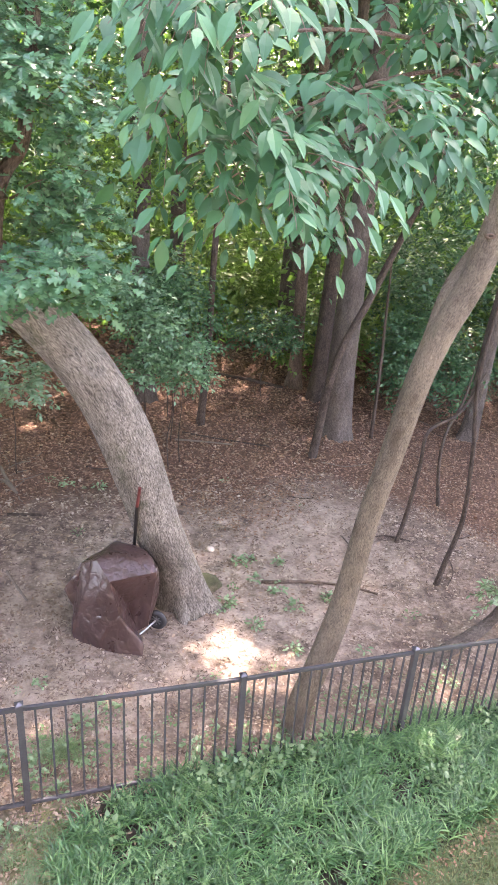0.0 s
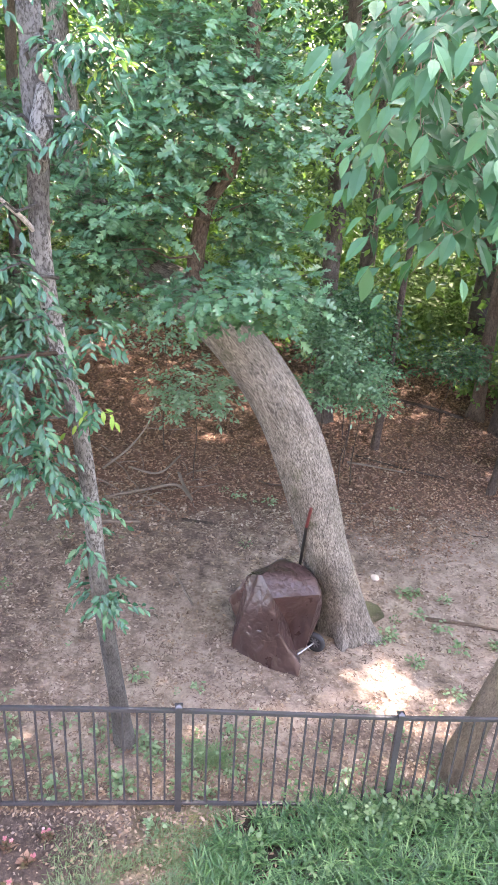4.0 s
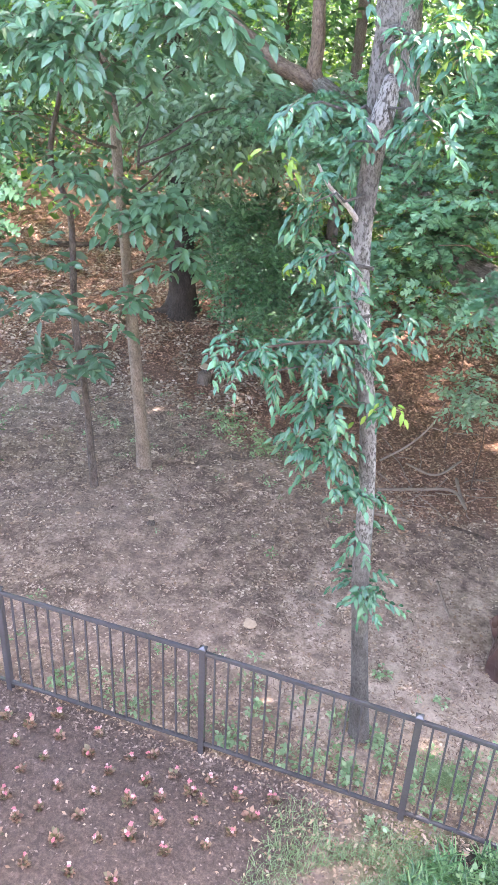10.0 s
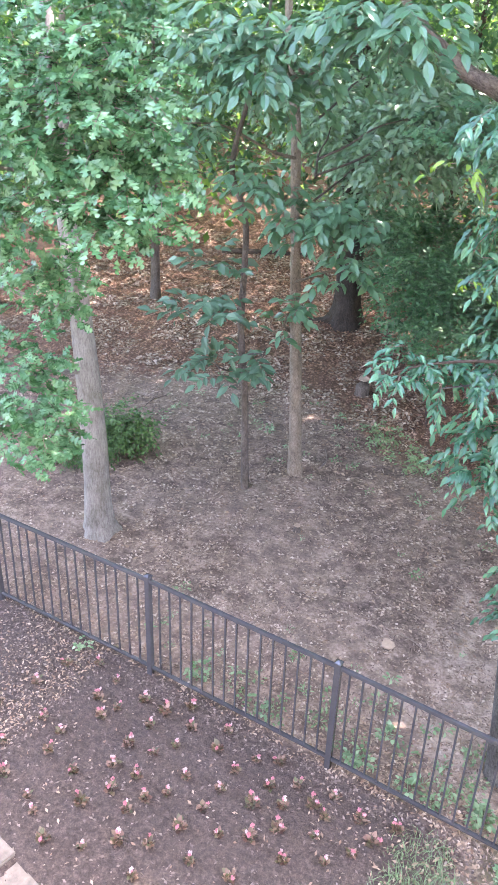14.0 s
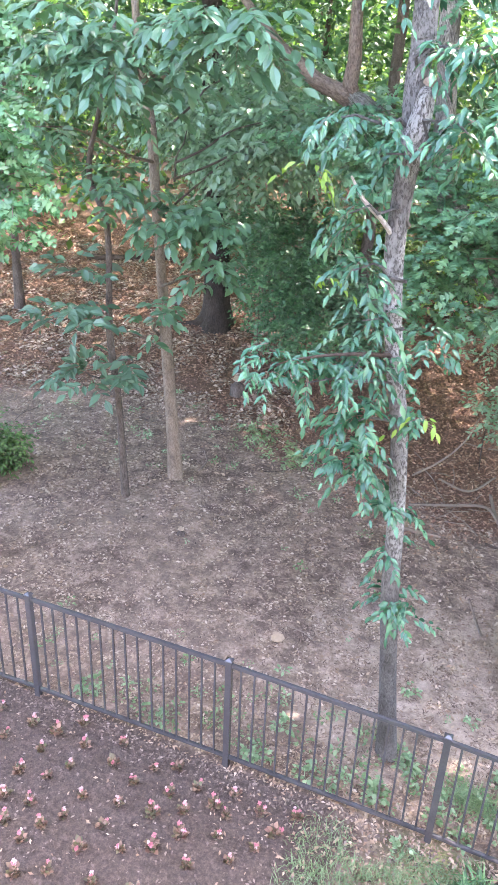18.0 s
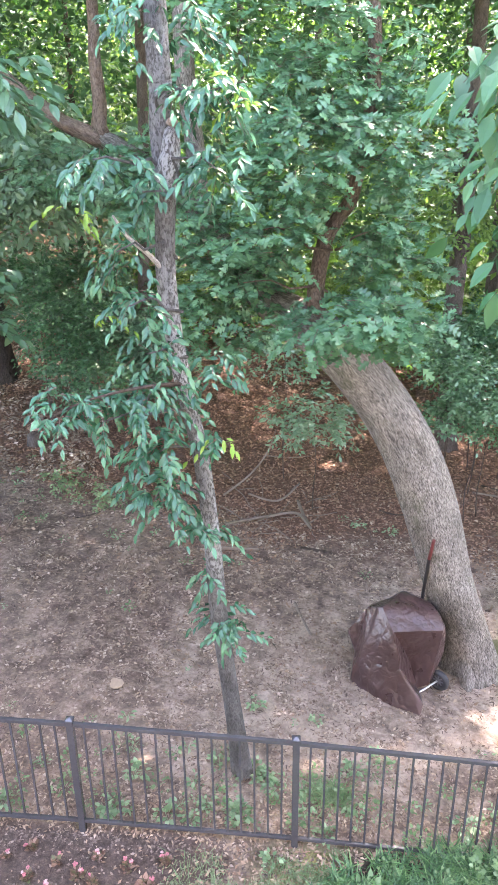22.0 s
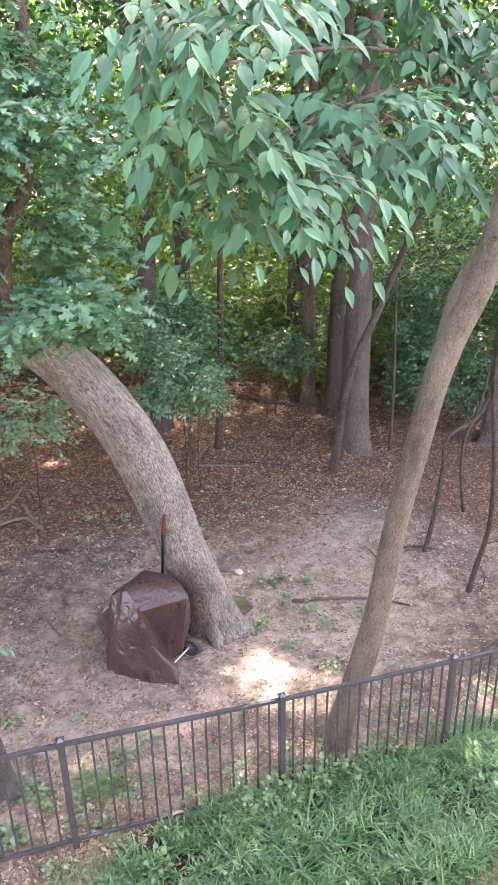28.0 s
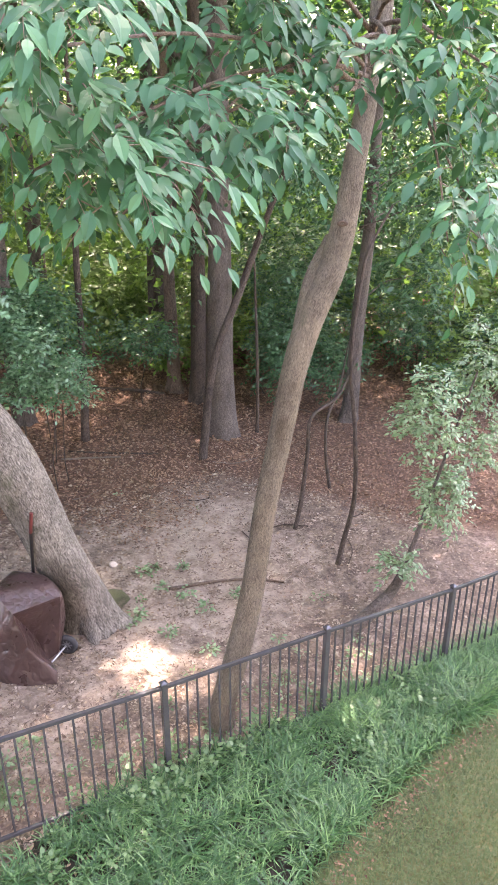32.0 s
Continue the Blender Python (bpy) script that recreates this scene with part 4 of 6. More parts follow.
# two young trees on the open earth to the west
thin = tree("thin_tree", [(-4.91, 3.60, 0.35, 0.06), (-4.97, 3.60, 1.84, 0.047), (-5.06, 3.60, 2.80, 0.045), (-5.03, 3.60, 4.12, 0.039), (-5.25, 3.60, 4.77, 0.035), (-5.07, 3.60, 5.48, 0.027), (-4.90, 3.60, 6.01, 0.023), (-4.75, 3.60, 6.78, 0.015)],
            BARK_MID, "thin crooked young tree with a few broad leaves coloured as in shade", flare=0.15, seg=12)
rng = np.random.default_rng(25)
B, D = in_blobs(rng, [(-5.33, 3.00, 3.08, 0.62, 0.40, 0.3, 17), (-5.12, 3.20, 2.30, 0.58, 0.30, 0.2, 14), (-5.35, 3.30, 3.63, 0.43, 0.30, 0.22, 8), (-4.63, 3.40, 2.54, 0.22, 0.20, 0.15, 4)], 0.6, 0.2)
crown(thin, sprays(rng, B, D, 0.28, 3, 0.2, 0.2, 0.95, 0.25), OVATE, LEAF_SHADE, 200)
twigs(thin, B, D, 0.3, 0.25, TWIG)
for k, e in enumerate([(-5.5, 3.0, 3.05), (-5.3, 3.1, 2.3), (-5.4, 3.3, 3.6), (-4.6, 3.4, 2.5)]):
    limb_to("branch", thin, (-5.02, 3.6, e[2] - 0.1), e, 0.014, 0.005, BARK_MID, 0.04, k)
sap = tree("young_tree", [(-4.49, 4.40, 0.35, 0.12), (-4.54, 4.40, 1.12, 0.097), (-4.63, 4.40, 2.51, 0.080), (-4.69, 4.40, 3.38, 0.07), (-4.76, 4.40, 4.41, 0.066), (-4.81, 4.40, 5.30, 0.066), (-4.90, 4.40, 5.75, 0.056), (-5.00, 4.40, 6.66, 0.044), (-5.0, 4.4, 8.5, 0.02)],
           BARK_PALE, "straight young tree with hanging broad green leaves", flare=0.15, seg=14)
SAP = [(-4.24, 3.60, 4.27, 0.55, 0.40, 0.34, 22), (-3.69, 3.70, 4.25, 0.40, 0.40, 0.30, 16), (-3.69, 3.90, 3.68, 0.32, 0.30, 0.32, 12), (-4.63, 4.00, 2.93, 0.31, 0.30, 0.38, 8), (-4.14, 2.60, 5.97, 1.01, 0.60, 0.56, 60), (-4.94, 2.60, 6.26, 0.75, 0.50, 0.46, 30), (-2.89, 2.40, 6.15, 0.65, 0.60, 0.35, 34), (-5.61, 3.00, 5.28, 0.46, 0.40, 0.52, 10), (-4.85, 3.40, 4.69, 0.40, 0.40, 0.40, 12)]
rng = np.random.default_rng(26)
B, D = in_blobs(rng, [(*b[:6], int(b[6] * 1.5)) for b in SAP], 0.6, 0.25)
crown(sap, sprays(rng, B, D, 0.25, 3, 0.185, 0.4, 0.9, 0.3), OVATE, LEAF_DEEP, 300)
twigs(sap, B, D, 0.25, 0.5, TWIG)
for k, (x, y, z, *_) in enumerate(SAP):
    limb_to("branch", sap, (-4.75, 4.4, max(2.6, z - 0.4)), (x, y, z), 0.022, 0.006, BARK_TAN, 0.08, k)

# trees of the wood behind
dark = tree("old_tree", [(-6.44, 10.50, 0.95, 0.43), (-6.42, 10.50, 1.35, 0.319), (-6.44, 10.50, 2.17, 0.288), (-6.50, 10.50, 3.72, 0.252), (-6.60, 10.50, 5.88, 0.215), (-6.72, 10.50, 9.8, 0.15)], BARK_SHADED, "old tree trunk coloured as in shade, with spreading roots among dead leaves", flare=0.5, step=0.15)
for k, e in enumerate([(-7.6, 10.1), (-5.2, 10.0), (-6.0, 9.5)]):
    zz = ground_z(*e)
    limb(dark, [(-6.43, 10.4, zz + 0.2, 0.13), (-6.43 + 0.4 * (e[0] + 6.43), 10.4 + 0.4 * (e[1] - 10.4), zz + 0.02, 0.07), (*e, zz - 0.04, 0.03)], BARK_SHADED, "root")
WOOD = [
    ("woodland_tree", [(-11.12, 9.60, 0.95, 0.12), (-11.10, 9.60, 2.11, 0.101), (-11.09, 9.60, 3.65, 0.091), (-11.00, 9.60, 6.28, 0.072), (-11, 9.6, 9, 0.05)], BARK_MID),
    ("woodland_tree", [(-14.3, 7.12, 0.70, 0.32), (-14.3, 7.12, 1.60, 0.271), (-14.25, 7.12, 2.92, 0.249), (-14.2, 7.12, 5.63, 0.218), (-14.1, 7.12, 10, 0.15)], BARK_MID),
    ("woodland_tree", [(6.37, 7.05, -0.26, 0.36), (6.36, 7.05, 0.13, 0.30), (6.34, 7.05, 1.75, 0.245), (6.36, 7.05, 3.80, 0.210), (6.37, 7.05, 5.62, 0.188), (6.39, 7.05, 10, 0.14)], BARK_MID),
    ("woodland_tree", [(6.74, 8.80, -0.16, 0.224), (6.76, 8.80, 0.75, 0.170), (6.80, 8.80, 2.67, 0.150), (6.82, 8.80, 5.13, 0.130), (6.87, 8.80, 9.5, 0.09)], BARK_DARK),
    ("woodland_tree", [(6.54, 9.60, -0.18, 0.25), (6.54, 9.60, 0.16, 0.153), (6.51, 9.60, 1.59, 0.135), (6.52, 9.60, 3.49, 0.117), (6.60, 9.60, 9, 0.08)], BARK_LIMB),
    ("woodland_tree", [(3.80, 7.80, -0.09, 0.081), (3.91, 7.80, 1.49, 0.062), (3.96, 7.80, 3.31, 0.054), (4.08, 7.80, 5.20, 0.041), (4.1, 7.8, 8, 0.02)], BARK_DARK),
    ("woodland_tree", [(2.98, 9.00, 0.14, 0.224), (2.96, 9.00, 1.26, 0.185), (2.90, 9.00, 2.88, 0.165), (2.94, 9.00, 4.08, 0.149), (2.93, 9.00, 5.28, 0.134), (2.87, 9.00, 9.5, 0.09)], BARK_MID),
    ("woodland_tree", [(9.03, 6.45, -0.27, 0.22), (9.10, 6.45, 0.28, 0.158), (9.16, 6.45, 1.95, 0.140), (9.29, 6.45, 3.67, 0.118), (9.31, 6.45, 5.63, 0.091), (9.27, 6.45, 9, 0.06)], BARK_MID),
]
LABELS = {-11.12: "slim brown tree on the leafy slope", -14.3: "stout grey-brown tree at the edge of the slope", 6.37: "thick straight grey-brown trunk standing in leaf litter", 6.74: "brown trunk close behind a thicker one", 6.54: "trunk with a flared pale foot far in the wood", 3.80: "thin dark upright trunk in the wood", 2.98: "tall furrowed trunk rising out of shrubs", 9.03: "grey-brown trunk wrapped in thin stems"}
wood_trees = []
for k, (nm, rows, mt) in enumerate(WOOD):
    wood_trees.append(tree(nm, rows, mt, LABELS[rows[0][0]], "tree", 0.35, 14, 0.15, k, 0.05, "trees of the wood"))
STEMS = [
    ("leaning_sapling", [(5.47, 6.20, -0.23, 0.085), (5.61, 6.25, 0.57, 0.072), (5.72, 6.30, 1.19, 0.076), (5.97, 6.40, 1.86, 0.070), (6.38, 6.50, 2.55, 0.065), (6.76, 6.60, 3.24, 0.060), (7.10, 6.60, 3.99, 0.055), (7.44, 6.60, 4.73, 0.044), (7.9, 6.6, 6, 0.02)], "dark leaning stem crossing a thick trunk"),
    ("crooked_stem", [(5.56, 3.30, -0.26, 0.038), (5.76, 3.40, 0.23, 0.034), (5.91, 3.50, 0.92, 0.030), (6.03, 3.60, 1.42, 0.027), (6.60, 3.70, 1.64, 0.022), (7.0, 3.8, 2.2, 0.008)], "thin crooked dark stem growing from bare earth"),
    ("crooked_stem", [(5.59, 2.25, -0.29, 0.042), (5.73, 2.30, 0.02, 0.034), (5.96, 2.40, 0.64, 0.034), (5.97, 2.50, 1.65, 0.030), (5.91, 2.60, 2.60, 0.027), (6.08, 2.70, 3.62, 0.023), (6.19, 2.70, 4.04, 0.020), (6.60, 2.80, 4.52, 0.014)], "tall winding dark stem growing from bare earth"),
    ("crooked_stem", [(7.03, 6.80, -0.26, 0.036), (7.03, 6.80, 0.56, 0.031), (7.01, 6.80, 1.49, 0.027), (6.94, 6.80, 3.30, 0.017)], "short thin dark stem in the leaf litter"),
    ("crooked_stem", [(6.93, 4.20, -0.31, 0.032), (6.78, 4.20, 0.44, 0.027), (6.87, 4.30, 1.00, 0.023), (7.15, 4.40, 1.41, 0.020), (7.3, 4.4, 2.2, 0.008)], "thin curved dark stem in the leaf litter"),
]
for k, (nm, rows, lb) in enumerate(STEMS):
    tree(nm, rows, BARK_DARK, lb, "stem", 0.1, 9, 0.08, k, 0.1, "thin stems")
fallen = tree("leaning_sapling", [(4.44, 0.85, -0.31, 0.095), (4.78, 0.90, -0.2, 0.091), (5.17, 0.95, -0.08, 0.085), (5.54, 1.00, 0.10, 0.066), (5.8, 1.05, 0.5, 0.034), (6.1, 1.10, 1.20, 0.022), (6.41, 1.15, 1.90, 0.018), (6.76, 1.20, 2.71, 0.012)], BARK_MID, "low leaning stem with pale leafy sprouts beside the fence", "tree", 0.1, 12)
rng = np.random.default_rng(27)
B, D = in_blobs(rng, [(5.98, 1.15, 2.29, 0.36, 0.25, 0.61, 150), (6.33, 1.10, 1.14, 0.34, 0.25, 0.45, 120), (5.52, 1.00, 0.45, 0.25, 0.15, 0.19, 40), (7.40, 1.60, 2.64, 0.37, 0.30, 0.67, 130), (7.46, 1.60, 1.49, 0.39, 0.30, 0.47, 90)], 0.6, 0.2)
crown(fallen, sprays(rng, B, D, 0.2, 5, 0.07, 0.25, 0.9, 0.5), OVATE, LEAF_PALE, 200)
twigs(fallen, B, D, 0.22, 0.2, TWIG)


# ---- shrubs ----
def shrub(blobs, seed, label, mat, size=0.085, shape=SMALL, name="shrub"):
    x, y = np.mean([b[0] for b in blobs]), np.mean([b[1] for b in blobs])
    t = thing(name, (x, y, ground_z(x, y)), label, "shrub", "shrubs of the wood")
    rng = np.random.default_rng(seed)
    B, D = in_blobs(rng, [(*b[:6], int(b[6] * 1.8)) for b in blobs], 0.7, 0.15)
    crown(t, sprays(rng, B, D, 0.3, 4, size * 1.12, 0.2, 1.0, 0.5), shape, mat, 0, "foliage")
    for k, b in enumerate(blobs):
        limb_to("stem", t, (b[0], b[1] + 0.1, ground_z(b[0], b[1]) - 0.03), (b[0], b[1], b[2] + 0.2), 0.011, 0.003, BARK_DARK, 0.02, seed + k * 3 + 1)
    return t


shrub([(-4.14, 8.00, 2.69, 0.91, 0.80, 0.81, 200), (-4.74, 8.50, 3.56, 0.72, 0.60, 0.52, 70)], 31, "dense dark green shrub on the leafy slope", LEAF_SHRUB)
shrub([(-3.31, 7.00, 2.0, 0.76, 0.60, 0.38, 70)], 32, "loose shrub of small leaves", LEAF_SHRUB)
shrub([(-3.83, 6.20, ground_z(-3.83, 6.2) + 0.16, 0.42, 0.30, 0.09, 16), (-2.92, 5.80, ground_z(-2.92, 5.8) + 0.16, 0.42, 0.30, 0.09, 18)], 33, "low light green undergrowth", WEED, 0.07)
shrub([(0.3, 6.00, 1.75, 0.8, 0.60, 0.4, 80), (-0.18, 7.00, 2.55, 0.91, 0.70, 0.46, 60)], 34, "spreading shrub of small green leaves in the wood", LEAF_SHEEN)
shrub([(2.35, 6.0, 2.55, 0.42, 0.4, 0.2, 75), (2.75, 6.0, 2.05, 0.55, 0.45, 0.2, 105), (2.2, 6.5, 2.95, 0.45, 0.5, 0.25, 80), (3.0, 6.2, 1.6, 0.42, 0.4, 0.14, 55), (2.3, 6.1, 1.75, 0.35, 0.4, 0.16, 50)], 35, "layered pale-leaved shrub beneath the bent trunk", LEAF_LAYER, 0.075)
shrub([(3.03, 7.00, 2.79, 0.54, 0.60, 0.54, 90), (3.24, 8.00, 2.06, 1.00, 0.90, 1.10, 230)], 36, "tall green shrub in the wood", LEAF_SHRUB)
shrub([(-3.43, 9.00, 2.23, 0.97, 0.80, 0.97, 120), (-4.89, 9.00, 3.18, 0.84, 0.80, 0.94, 80)], 37, "shaded shrub far in the wood", LEAF_DEEP)
shrub([(5.55, 9.00, 1.38, 0.93, 0.60, 0.41, 110)], 38, "loose low shrub between trunks", LEAF_SHRUB)
shrub([(8.05, 7.50, 1.14, 0.70, 0.70, 1.05, 170), (9.01, 7.00, 0.9, 0.71, 0.60, 0.71, 80)], 39, "upright shrub among thin trunks", LEAF_SHRUB)
shrub([(8.87, 9.50, 2.36, 0.90, 0.80, 1.03, 130)], 40, "leafy shrub at the back of the wood", LEAF_SHRUB)
shrub([(12.35, 9.00, 0.9, 1.16, 0.80, 0.87, 120), (12.89, 8.00, 0.5, 1.29, 0.80, 0.8, 110)], 41, "broad shrub at the edge of the wood", LEAF_SHRUB)
shrub([(-7.05, 3.45, 0.82, 0.45, 0.35, 0.36, 190), (-7.5, 2.9, 0.68, 0.55, 0.4, 0.36, 190)], 42, "small dark leafy bush beside the oak", LEAF_BUSH, 0.06, OVATE, "bush")

shrub([(9.8, 9.6, 1.0, 1.1, 0.8, 0.9, 150), (11.2, 10.2, 1.6, 1.2, 0.8, 1.2, 150)], 43, "dark undergrowth between far trunks", LEAF_SHRUB, 0.1)
shrub([(8.2, 11.6, 0.9, 1.1, 0.8, 0.9, 140), (10.4, 12.4, 1.6, 1.3, 0.8, 1.3, 150)], 44, "dark undergrowth deep in the wood", LEAF_SHRUB, 0.1)
shrub([(11.6, 7.2, 1.4, 0.9, 0.7, 1.1, 130)], 45, "leafy thicket at the edge of the wood", LEAF_SHRUB, 0.1)
shrub([(-2.6, 8.6, 1.9, 0.9, 0.8, 0.9, 150), (-4.3, 8.9, 1.7, 0.6, 0.5, 0.6, 70)], 46, "dark shrub beside the old tree", LEAF_DEEP, 0.09)
shrub([(13.9, 7.5, 0.68, 0.7, 0.5, 0.6, 110), (13.63, 6.5, -0.01, 0.5, 0.4, 0.5, 80), (14.97, 9.5, 0.52, 0.8, 0.5, 0.6, 100)], 58, "dark leafy thicket in the shade of the eastern trees", LEAF_SHRUB, 0.09)
# added to hide the lit slope where the hollow lies in shade
shrub([(-4.9, 9.7, 3.5, 0.7, 0.5, 0.55, 120), (-4.0, 9.7, 3.55, 0.6, 0.5, 0.5, 90)], 57, "leafy shrub added to darken the hollow of the wood", LEAF_SHRUB, 0.1)
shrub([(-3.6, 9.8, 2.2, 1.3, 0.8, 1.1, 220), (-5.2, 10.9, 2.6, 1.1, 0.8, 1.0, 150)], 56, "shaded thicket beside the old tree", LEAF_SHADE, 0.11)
shrub([(4.4, 12.6, 1.3, 1.3, 0.9, 1.2, 170), (2.2, 12.8, 1.6, 1.2, 0.9, 1.3, 150)], 47, "undergrowth deep in the wood, coloured yellow-green as if sunlit", LEAF_FAR, 0.11)
shrub([(6.3, 13.2, 1.2, 1.3, 0.9, 1.2, 160)], 48, "thicket deep in the wood, coloured as if sunlit", LEAF_FAR, 0.11)
shrub([(8.85, 8.4, 1.5, 0.9, 0.8, 1.3, 200), (9.9, 8.2, 0.8, 0.8, 0.6, 0.8, 110)], 49, "dark leafy shrub behind the leaning tree", LEAF_SHRUB, 0.1)
shrub([(10.9, 11.0, 2.3, 1.3, 0.9, 1.6, 200), (13.2, 10.2, 2.2, 1.3, 0.9, 1.5, 180)], 50, "tall dark thicket under the eastern trees", LEAF_SHRUB, 0.11)
shrub([(12.8, 6.4, 0.9, 0.9, 0.7, 0.9, 130), (11.0, 5.6, 0.4, 0.6, 0.5, 0.5, 60)], 51, "dark low thicket near the end of the fence", LEAF_SHRUB, 0.09)
rng_u = random.Random(45)
for k in range(30):
    az, r = math.radians(rng_u.uniform(-15, 56)), rng_u.uniform(16.2, 21)
    x, y = r * math.sin(az), -4.4 + r * math.cos(az)
    z, w = ground_z(x, y), rng_u.uniform(0.9, 1.5)
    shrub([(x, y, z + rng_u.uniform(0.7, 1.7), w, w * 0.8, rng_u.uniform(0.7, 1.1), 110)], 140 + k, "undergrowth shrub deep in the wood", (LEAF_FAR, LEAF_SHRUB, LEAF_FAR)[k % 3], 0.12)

# ---- foliage of the wood ----
def far_leaves(name, seed, count, lo, hi, zlo, zhi, size, mat, clump, label, az=(-66, 62)):
    rng = np.random.default_rng(seed)
    n = count // 60
    a = np.radians(rng.uniform(*az, n))
    r = np.sqrt(rng.uniform(lo * lo, hi * hi, n))
    cx, cy = r * np.sin(a), -4.4 + r * np.cos(a)
    cz = relief(cx, cy) + zlo + (zhi - zlo) * rng.uniform(0, 1, n)
    C = np.repeat(np.stack([cx, cy, cz], 1), 60, 0)
    sc = np.repeat(rng.uniform(0.6, 1.4, n), 60)[:, None]
    P = C + rng.normal(0, 1, C.shape) * np.array([clump, clump, clump * 0.6]) * sc
    P = P[P[:, 2] > relief(P[:, 0], P[:, 1]) + 0.3]
    X = rng.normal(0, 1, P.shape)
    X[:, 2] = X[:, 2] * 0.5 - 0.3
    X = unit(X)
    Z = np.array([0, 0, 1.0]) + rng.normal(0, 0.6, P.shape)
    Z = unit(Z - X * np.sum(Z * X, 1)[:, None])
    S = size * rng.uniform(0.6, 1.3, len(P))
    ob = new(name, leaf_cloud(name, (P, X, Z, S), RHOMB, mat, (0, 0, 0)))
    return tagged(ob, label, "foliage", kind="stuff")


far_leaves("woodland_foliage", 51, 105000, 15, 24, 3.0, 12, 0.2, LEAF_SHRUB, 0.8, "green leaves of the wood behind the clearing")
far_leaves("sunlit_foliage", 52, 130000, 23, 42, 0.5, 17, 0.34, LEAF_FAR, 1.5, "yellow-green leaves deep in the wood, sunlight put into their colour")
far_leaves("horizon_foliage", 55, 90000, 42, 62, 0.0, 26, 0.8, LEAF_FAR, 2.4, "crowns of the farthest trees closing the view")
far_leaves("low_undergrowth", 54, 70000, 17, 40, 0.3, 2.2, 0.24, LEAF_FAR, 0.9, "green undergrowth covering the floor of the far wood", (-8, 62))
rng = np.random.default_rng(53)
for k in range(34):
    az, r = math.radians(rng.uniform(-62, 60)), rng.uniform(15, 34)
    x, y = r * math.sin(az), -4.4 + r * math.cos(az)
    z = ground_z(x, y)
    rad = rng.uniform(0.07, 0.24)
    if x < -6 and r < 25:
        continue
    lx, ly = rng.normal(0, 0.5, 2)
    tree("distant_tree", [(x, y, z, rad * 1.2), (x + lx * 0.2, y + ly * 0.2, z + 2, rad), (x + lx * 0.6, y, z + 6, rad * 0.8), (x + lx, y + ly, z + 13, rad * 0.4)], BARK_MID if k % 2 else BARK_DARK, "bare distant trunk deep in the wood", "tree", 0.3, 8, 0.8, k, 0.04, "distant trees")

# ---- unseen high crowns, added to shade the clearing ----
PATCHES = [(2.1, 1.45, -0.1, 0.06), (2.55, 1.2, -0.1, 0.1), (2.98, 1.0, -0.1, 0.09), (2.25, 0.85, -0.1, 0.03), (4.4, 0.35, -0.3, 0.3), (-10.5, 8.6, 1.0, 1.0), (5.2, 8.6, 0.0, 0.7), (-8.6, 9.6, 1.0, 0.8), (-12.5, 11.5, 1.4, 1.0)]

# hole over the cart, so that open sky reflects in its cover
GAPS = [(1.3, 2.1, 1.35)]


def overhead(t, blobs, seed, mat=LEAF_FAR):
    """An unseen crown of leafy sprays that blocks the sun, open where shafts come down."""
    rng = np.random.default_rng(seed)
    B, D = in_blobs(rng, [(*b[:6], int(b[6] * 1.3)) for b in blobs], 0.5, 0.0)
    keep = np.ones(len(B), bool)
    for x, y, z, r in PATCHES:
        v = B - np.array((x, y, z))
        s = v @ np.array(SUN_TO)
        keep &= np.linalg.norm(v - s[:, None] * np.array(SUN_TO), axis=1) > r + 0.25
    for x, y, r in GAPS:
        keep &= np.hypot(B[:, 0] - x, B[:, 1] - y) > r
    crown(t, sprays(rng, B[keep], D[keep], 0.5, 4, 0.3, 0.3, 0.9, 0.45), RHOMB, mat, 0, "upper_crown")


overhead(bent, [(1.0, 5.0, 10.2, 3.2, 2.4, 0.9, 420), (-2.6, 5.4, 10.0, 2.8, 2.3, 0.9, 400), (-0.6, 8.2, 10.0, 2.8, 2.2, 0.9, 420)], 61)
overhead(ash, [(5.0, 4.0, 10.4, 3.0, 2.3, 0.9, 480), (2.6, 0.7, 9.8, 2.6, 1.6, 0.8, 330), (7.8, 2.4, 10.2, 2.8, 2.2, 0.9, 380)], 62)
overhead(cherry, [(-2.4, 1.7, 9.8, 2.4, 1.6, 0.8, 260), (-0.6, 3.2, 9.6, 1.5, 1.1, 0.6, 150)], 64)
overhead(oak, [(-7.6, 3.8, 10.4, 3.0, 2.4, 0.9, 380)], 63)
# added out of view to darken the western ground
overhead(oak, [(-10.5, 1.0, 9.6, 2.6, 2.4, 1.2, 300), (-8.6, -1.6, 9.8, 1.8, 1.4, 0.8, 140)], 58)
overhead(sap, [(-5.6, 6.6, 10.0, 2.8, 2.4, 0.9, 360)], 65)
overhead(dark, [(-6.0, 10.2, 11.0, 3.8, 3.0, 1.1, 440), (-2.4, 10.6, 10.8, 2.6, 2.2, 0.9, 340)], 66)
overhead(wood_trees[7], [(10.6, 8.8, 10.6, 2.8, 2.4, 1.0, 420)], 68)
# extra sprays on the sun's line, placed to close stray sun spots
overhead(wood_trees[2], [(x + 3.57, y + 5.36, 10.1, 1.0, 1.0, 0.5, 70) for x, y in ((0.6, 3.95), (0.2, 2.95), (3.5, 3.4), (3.6, 4.6), (5.2, 4.5))], 69)
